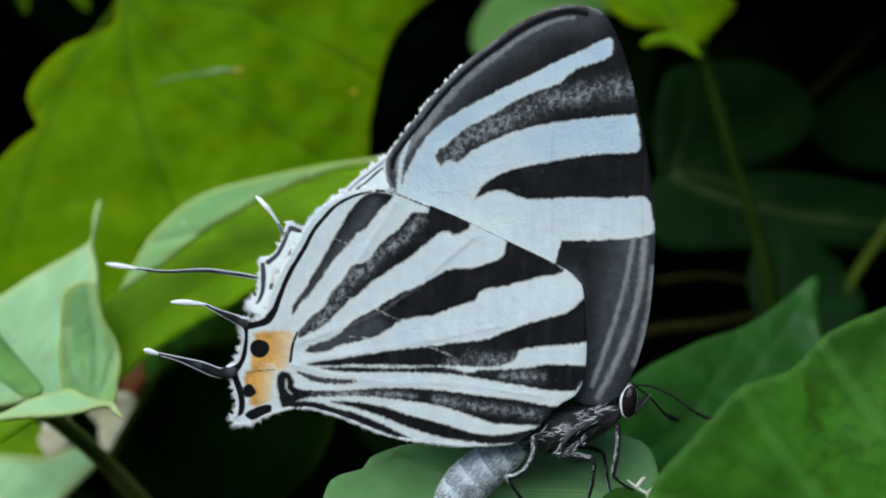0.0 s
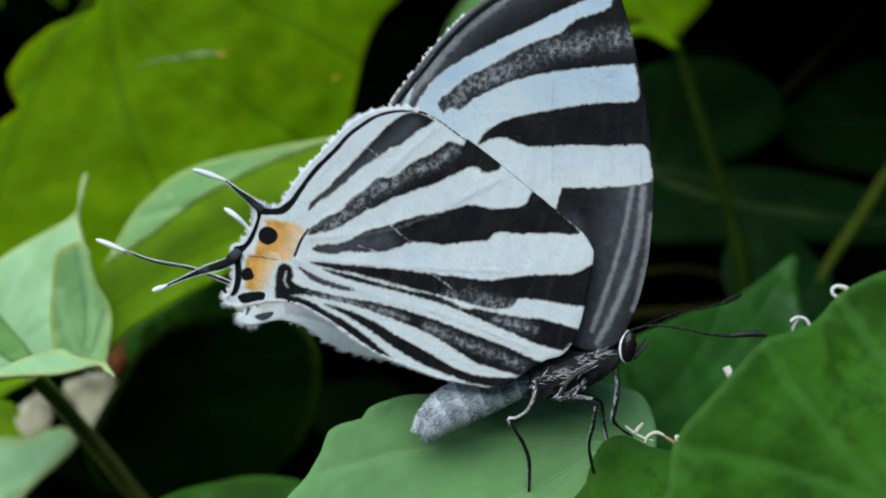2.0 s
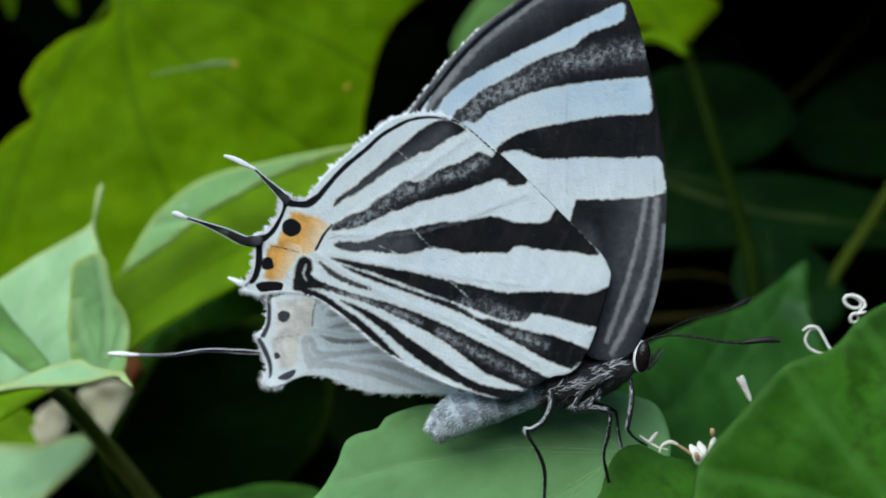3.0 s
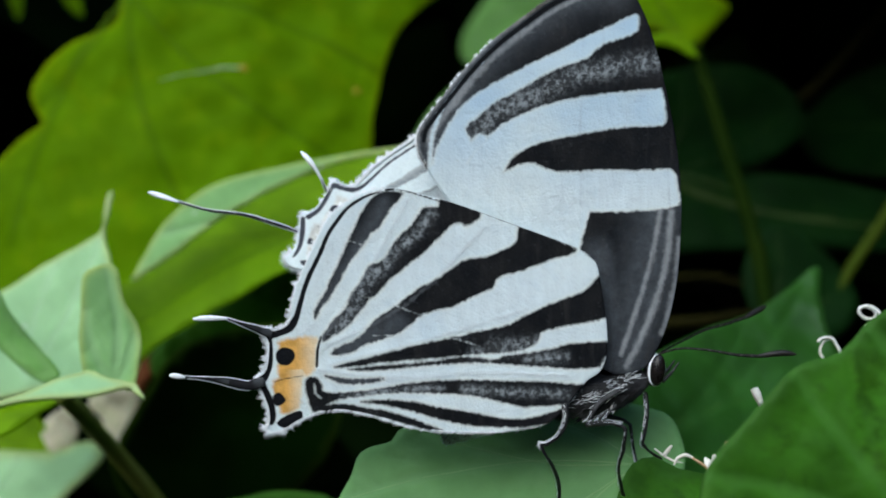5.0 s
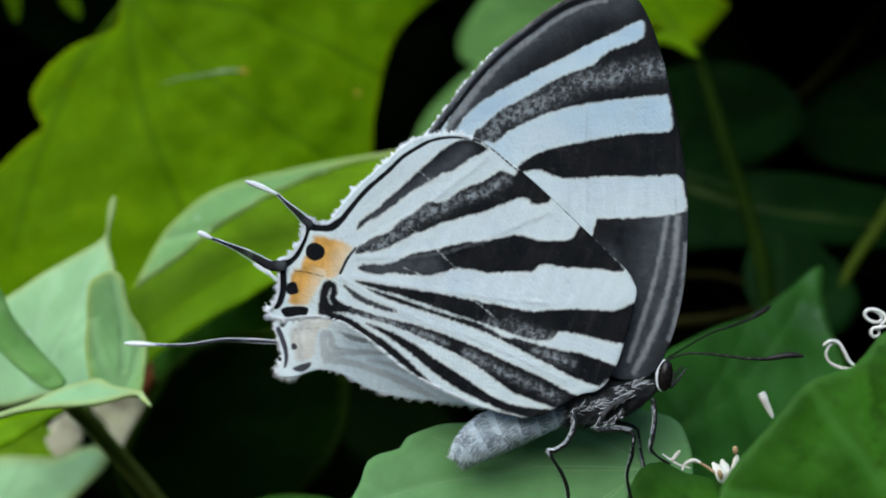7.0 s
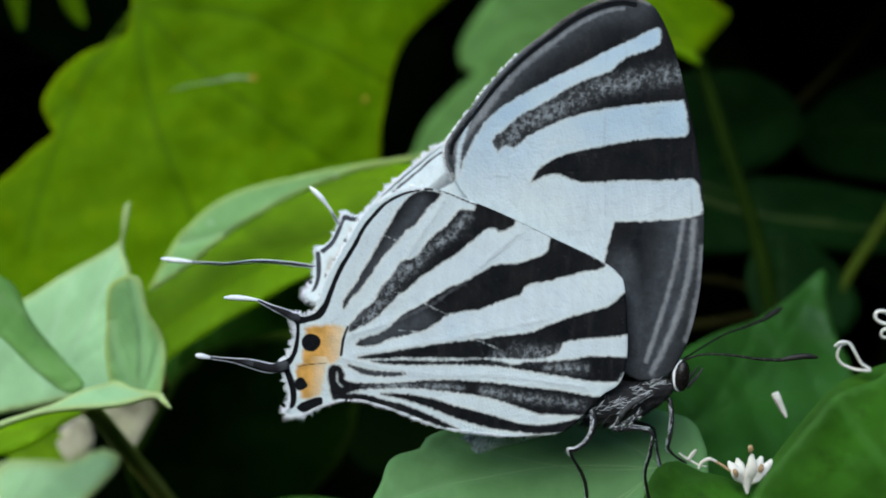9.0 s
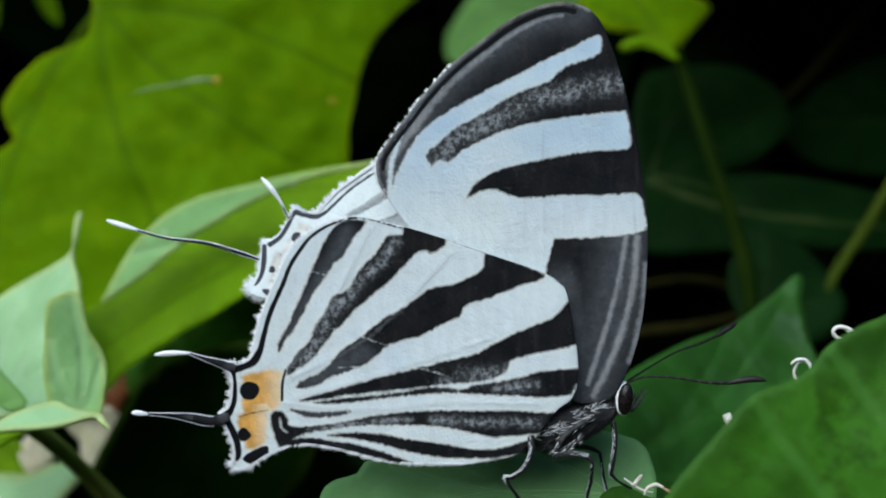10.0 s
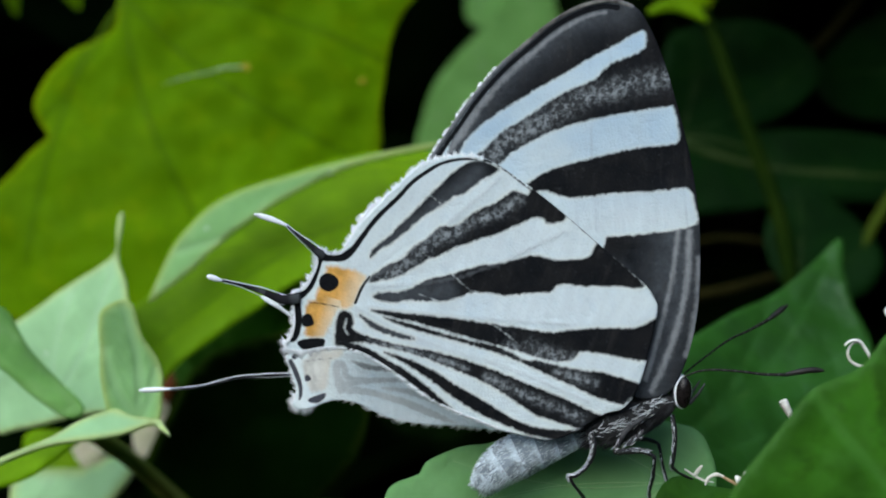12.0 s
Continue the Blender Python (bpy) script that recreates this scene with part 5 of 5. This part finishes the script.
def leg(points, thick):
    b = body_points(points)
    thigh = part("leg", tube_mesh("leg", b[:3], [0.15 * thick, 0.12 * thick, 0.085 * thick], 8, 6, wob=0.3, seed=4), M_LEGBLACK, butterfly, "thin black leg edged with white scales")
    part("shin_and_foot", tube_mesh("shin_and_foot", b[2:], [0.085 * thick, 0.08 * thick, 0.06 * thick, 0.085 * thick, 0.05 * thick], 8, 6, wob=0.35, seed=5), M_LEGBLACK, thigh)
    rng = random.Random(8)
    c = spline(b, 14)
    roots, ways, lens = [], [], []
    for k in range(len(c) - 1):
        d = Vector(c[k + 1] - c[k]).normalized()
        dense = noise.noise(Vector((k * 0.11, thick * 9, 0.5))) > -0.4
        for _ in range(13 if dense else 3):
            u = d.orthogonal().normalized()
            u.rotate(Matrix.Rotation(rng.uniform(0, 6.283), 3, d))
            # White scales only towards the light; the bare side stands for shade.
            if u.x * -0.8 + u.z * 0.6 - u.y * 0.2 < 0.5:
                continue
            roots.append(Vector(c[k]) + u * (0.115 if k < 28 else 0.085) * thick)
            ways.append(u * 0.22 + d)
            lens.append(rng.uniform(0.1, 0.22) * thick)
    part("leg_fringe", hairs("leg_fringe", roots, ways, lens, 0.014, 4), M_FRINGE, thigh, "white scales along the leg's light-facing side")


leg([(4.9, -1.3, -7.0), (4.88, -1.6, -7.75), (4.55, -1.7, -8.35), (4.08, -1.8, -8.66), (3.82, -1.8, -8.72), (4.02, -1.7, -9.15), (4.45, -1.1, -9.85), (4.78, -0.2, -10.85), (4.85, 0.75, -12.4)], 1.1)
leg([(5.88, -1, -7.9), (6.87, -2, -7.7), (7.4, -2.2, -7.91), (7.37, -1.8, -8.85), (7.31, -0.9, -9.88), (7.72, 0.4, -11.25), (8.0, 1.1, -11.7)], 1.0)
leg([(8.6, 0, -6.61), (8.57, -0.6, -7.54), (8.39, -0.6, -8.78), (8.83, 0, -9.23), (9.46, 0.5, -9.62)], 0.85)
leg([(6.44, 0.8, -7.72), (7.61, 1.6, -7.97), (8.23, 1.9, -8.27), (8.43, 2.0, -9.47), (8.57, 1.9, -10.2)], 0.9)


# ---- flower bits ----
def tendril(points, radii, label):
    ob = part("flower_bit", tube_mesh("flower_bit", points, radii, 8, 7, wob=0.08, seed=3), M_PETAL)
    ob.matrix_world = SITE
    return tagged(ob, label, "flower", group="white flower bits")


def coil(centre, radius, tall, tilt, turns, start, lead, thick, label):
    """A stamen rolled into a loose coil, with a straight end that leads off."""
    pts = []
    for k in range(int(turns * 10) + 1):
        a = start + 2 * math.pi * k / 10
        r = radius * (1 - 0.22 * k / (turns * 10))
        x, z = r * math.cos(a), r * tall * math.sin(a)
        c, s = math.cos(tilt), math.sin(tilt)
        pts.append((centre[0] + x * c - z * s, centre[1] - 0.1 + 0.035 * k, centre[2] + x * s + z * c))
    return tendril([tuple(c + d for c, d in zip(pts[0], lead))] + pts, [thick * 0.7, thick, thick, thick * 1.05, thick * 0.9, thick * 0.6], label)


tendril([(17.53, 4.1, -4.5), (17.84, 4.15, -4.3), (18.28, 4.2, -4.36), (18.59, 4.2, -4.83), (18.87, 4.2, -5.33), (19.31, 4.2, -5.66), (18.85, 4.3, -5.68), (18.28, 4.35, -5.55), (17.86, 4.35, -5.27), (17.72, 4.3, -4.88), (17.92, 4.28, -4.47), (18.2, 4.3, -4.4)], [0.06, 0.085, 0.08, 0.085, 0.07, 0.05], "white stamen looped on the leaf's edge")
coil((19.98, 4.0, -3.08), 0.52, 0.62, -0.35, 1.45, -0.6, (-0.3, 0.1, -0.35), 0.085, "white stamen in a wide loose coil")
coil((20.0, 3.9, -3.85), 0.26, 0.95, 0.3, 1.1, 0.8, (0.35, 0.0, 0.1), 0.075, "small tight white stamen coil")
tendril([(13.97, 2, -6.57), (14.08, 2, -6.8), (14.21, 2, -7.08), (14.42, 2, -7.5), (14.52, 2, -7.72)], [0.19, 0.21, 0.17, 0.13, 0.06], "white tubular floret hanging beside the leaf's edge")


def small_flower():
    """A fallen flower: petals fanned from a narrow base, tan anthers between them."""
    base = (12.2, 0.3, -10.94)
    ob = new("flower")
    ob.matrix_world = at(*base)
    tagged(ob, "small fallen white flower with tan anthers", "flower", group="white flower bits")
    part("tube", tube_mesh("tube", [(0, 0, -0.1), (0, 0, 0.3), (0.02, 0, 0.75)], [0.05, 0.18, 0.34], 10, 5, flat=0.7, wob=0.2), M_PETAL, ob)
    for k, (x, z, y) in enumerate(((-0.88, 1.45, -0.1), (-0.42, 1.55, 0.15), (0.2, 1.8, -0.15), (0.72, 1.65, 0.1), (1.15, 1.52, -0.05))):
        part("petal", tube_mesh("petal", [(x * 0.15, y * 0.3, 0.45), (x * 0.6, y - 0.12, z * 0.62), (x, y, z)], [0.12, 0.23, 0.27, 0.2, 0.05], 10, 6, flat=0.35, wob=0.3, seed=k), M_PETAL, ob)
    for k, (x, z) in enumerate(((0.08, 2.2), (0.6, 1.32), (-0.65, 1.1))):
        part("anther", tube_mesh("anther", [(x * 0.85, -0.3, z - 0.35), (x, -0.36, z)], [0.06, 0.13, 0.09], 8, 4, wob=0.4, seed=k), M_TAN, ob, "tan anther")


small_flower()
tendril([(9.13, 0.6, -9.17), (9.5, 0.5, -9.44), (9.88, 0.3, -9.64), (10.34, 0.2, -9.74)], [0.03, 0.06, 0.05, 0.02], "bent white flower bit beside the butterfly's foot")
tendril([(9.53, 0.4, -9.45), (9.72, 0.4, -9.2), (9.86, 0.3, -8.99)], [0.08, 0.10, 0.05], "tiny white flower thread")
tendril([(9.95, 0.2, -9.85), (10.1, 0.2, -9.55), (10.45, 0.2, -9.4), (10.8, 0.2, -9.52)], [0.04, 0.08, 0.095, 0.06], "arched white flower bit on the leaf's edge")
stem("flower_bit", [(10.75, 0.15, -9.52), (11.1, 0.1, -9.72), (11.5, 0.1, -10.02)], [0.05, 0.08, 0.05], M_TAN, "withered tan flower bit on the leaf's edge")


# ---- what moves ----
# seconds, glide of the near hindwing's root across and up in millimetres, degrees by which it is raised
LIFT = [
    (0, 0.85, 0.45, 3.8), (0.2, 0.41, -0.09, 14.5), (0.3, 0.17, -0.39, 20.5), (0.5, 0.11, -0.47, 22.0), (0.6, 0.11, -0.47, 23.0), (0.8, 0.06, -0.46, 20.0),
    (1, -0.03, -0.43, 15.5), (1.2, 0.20, -0.12, 8.0), (1.5, 0.45, 0.22, -0.2), (1.8, 0.31, -0.21, 11.5), (2, 0.24, -0.42, 17.5), (2.5, 0.04, -0.70, 23.9),
    (3, -0.07, -0.82, 23.2), (3.1, 0.0, -0.77, 22.3), (3.2, 0.20, -0.49, 15.5), (3.5, 0.47, -0.07, 4.5), (4, 0.58, 0.10, 0.3), (4.8, 0.62, 0.17, -1.8),
    (5, 0.62, 0.17, -1.6), (5.5, 0.62, -0.17, 8.4), (6, 0.49, -0.42, 16.2), (6.5, 0.34, -0.62, 20.1), (7, 0.17, -0.68, 22.3), (7.2, 0.17, -0.68, 22.5),
    (8, 0.19, -0.53, 16.0), (8.8, 0.22, -0.29, 5.5), (9, 0.22, -0.26, 4.3), (9.5, 0.47, 0.11, -0.9), (10, 0.83, 0.29, -1.9), (10.5, 0.90, 0.18, 4.0),
    (11, 0.73, -0.24, 14.2), (11.5, 0.51, -0.48, 18.3), (12, 0.45, -0.57, 22.7)]


def raised(a, across, up, side):
    return pose(across * MM, side * 1.2 * MM, up * MM, 0, a, -8 if side > 0 else 0)


def far_lift(t, a):
    """The far hindwing swings against the near one, a little ahead at first and lower once."""
    a = 29 - a + float(np.interp(t, [0, 0.3, 0.5, 0.8, 1.2, 2.1, 2.5, 2.8, 3, 3.1, 3.3], [0, 2, 3, 2, 0, 0, -2, -4, -6, -4, 0]))
    return raised(a, 0.42 - 0.0167 * a, 0.776 - 0.0556 * a, 1)


# seconds, sway of the close leaf across and up in millimetres
SWAY = [(0, -0.65, 0.90), (0.5, -0.35, 0.49), (1, -0.40, 0.56), (1.5, 0.00, -0.00), (2, 0.01, -0.01), (2.5, -0.00, 0.00), (3, 0.33, -0.47), (5, -0.02, 0.02), (5.5, 0.09, -0.13), (6, 0.06, -0.08), (6.5, 0.05, -0.07), (7, 0.17, -0.24), (9, 0.54, -0.76), (9.5, 0.37, -0.52), (10, -0.24, 0.34), (10.5, -0.38, 0.53), (11, -0.29, 0.41), (11.5, -0.28, 0.39), (12, -0.38, 0.54)]


# seconds, degrees by which the near wing's long tail bends up or down
BEND = [(0, 4), (0.5, -8), (1, 11), (1.5, -3), (1.7, 0), (1.8, 0), (1.9, -10), (2, -48), (2.1, -40), (2.2, -8), (2.5, -10), (3, -11), (5, 0), (5.5, 1), (5.8, 0),
        (5.9, -20), (6, -37), (6.2, -52), (6.5, -52), (6.6, -26), (6.7, -7), (7, -6), (9, -3), (9.5, 0), (10, 0), (10.5, -2), (11, -9), (11.2, -36), (11.3, -44), (11.5, -48),
        (11.7, -48), (11.9, -16), (12, -11)]


# seconds, degrees by which the far wing's long tail bends of itself
FAR_BEND = [(0, -4), (0.5, -4), (1, 8), (1.5, 4), (1.8, 2), (1.9, 5), (2, 14), (2.1, 13), (2.2, -5), (2.3, -1), (2.5, 5), (3, 4), (4, 4), (5, 4), (5.5, -2), (5.8, 4), (6, 14), (6.2, 16),
            (6.5, 14), (6.6, 6), (6.7, -4), (7, -2), (8, 0), (9, -5), (9.5, 4), (10, 4), (10.5, 2), (11, 0), (11.2, 8), (11.5, 13), (11.7, 13), (11.9, -2), (12, -5)]
# seconds, degrees by which the abdomen's end is lowered
DROOP = [(0, 20), (0.3, 25), (0.5, 23), (0.7, 13), (1, 8), (1.5, -3), (2, 2), (2.5, 2), (3, -3), (5, -9), (5.5, -2), (6, -1), (7, 0), (8.5, -6), (9, -8), (9.5, -11), (10, -14), (10.5, -9), (11, -2), (11.5, 0), (12, 1)]
# seconds, degrees by which each antenna is lowered and turned away
DIP = [[(0, 21, 44), (0.3, 19, 46), (0.5, 12, 42), (0.7, 8, 36), (1, 5, 24), (1.5, 3, 16), (2, 0, 0), (2.5, 0, 0), (3, -2, 0), (5, -2, 0), (6, -3.5, 0), (9, -3, 0), (12, -2, 0)],
       [(0, 40, 26), (0.3, 38, 28), (0.5, 31, 26), (0.7, 25, 16), (1, 18, 0), (1.5, 7, 0), (2, 1, 0), (2.5, 0, 0), (3, -2, 0), (5, -3, 0), (6, -4, 0), (9, -5, 0), (12, -6, 0)]]


def motions():
    walk(abdomen, [(t, pose(*[v * MM for v in ABD], 0, -a, 0)) for t, a in DROOP])
    for (feeler_, root), rows in zip(feelers, DIP):
        walk(feeler_, [(t, pose(*[v * MM for v in root], 0, a, w)) for t, a, w in rows])
    walk(near, [(t, SITE @ pose(x * MM, 0, z * MM) @ SITE.inverted() @ NEAR_POSE) for t, x, z in SWAY])
    walk(hind_near, [(t, raised(a, x, z, -1)) for t, x, z, a in LIFT])
    walk(hind_far, [(t, far_lift(t, a)) for t, x, z, a in LIFT])
    tail, x0, z0 = tails[-1][1]
    walk(tail, [(t, pose(x0 * MM, 0, z0 * MM, 0, b, 0)) for t, b in BEND])
    when, bend = zip(*FAR_BEND)
    beat, _, _, lift = zip(*LIFT)
    for (tail, x0, z0), share, own in zip(tails[1], (0.3, 0.62), (0, 1)):
        walk(tail, [(t, pose(x0 * MM, 0, z0 * MM, 0, share * (float(np.interp(t, beat, lift)) + 0.9) + own * float(np.interp(t, when, bend)), 0)) for t in sorted({*beat, *when})])


motions()
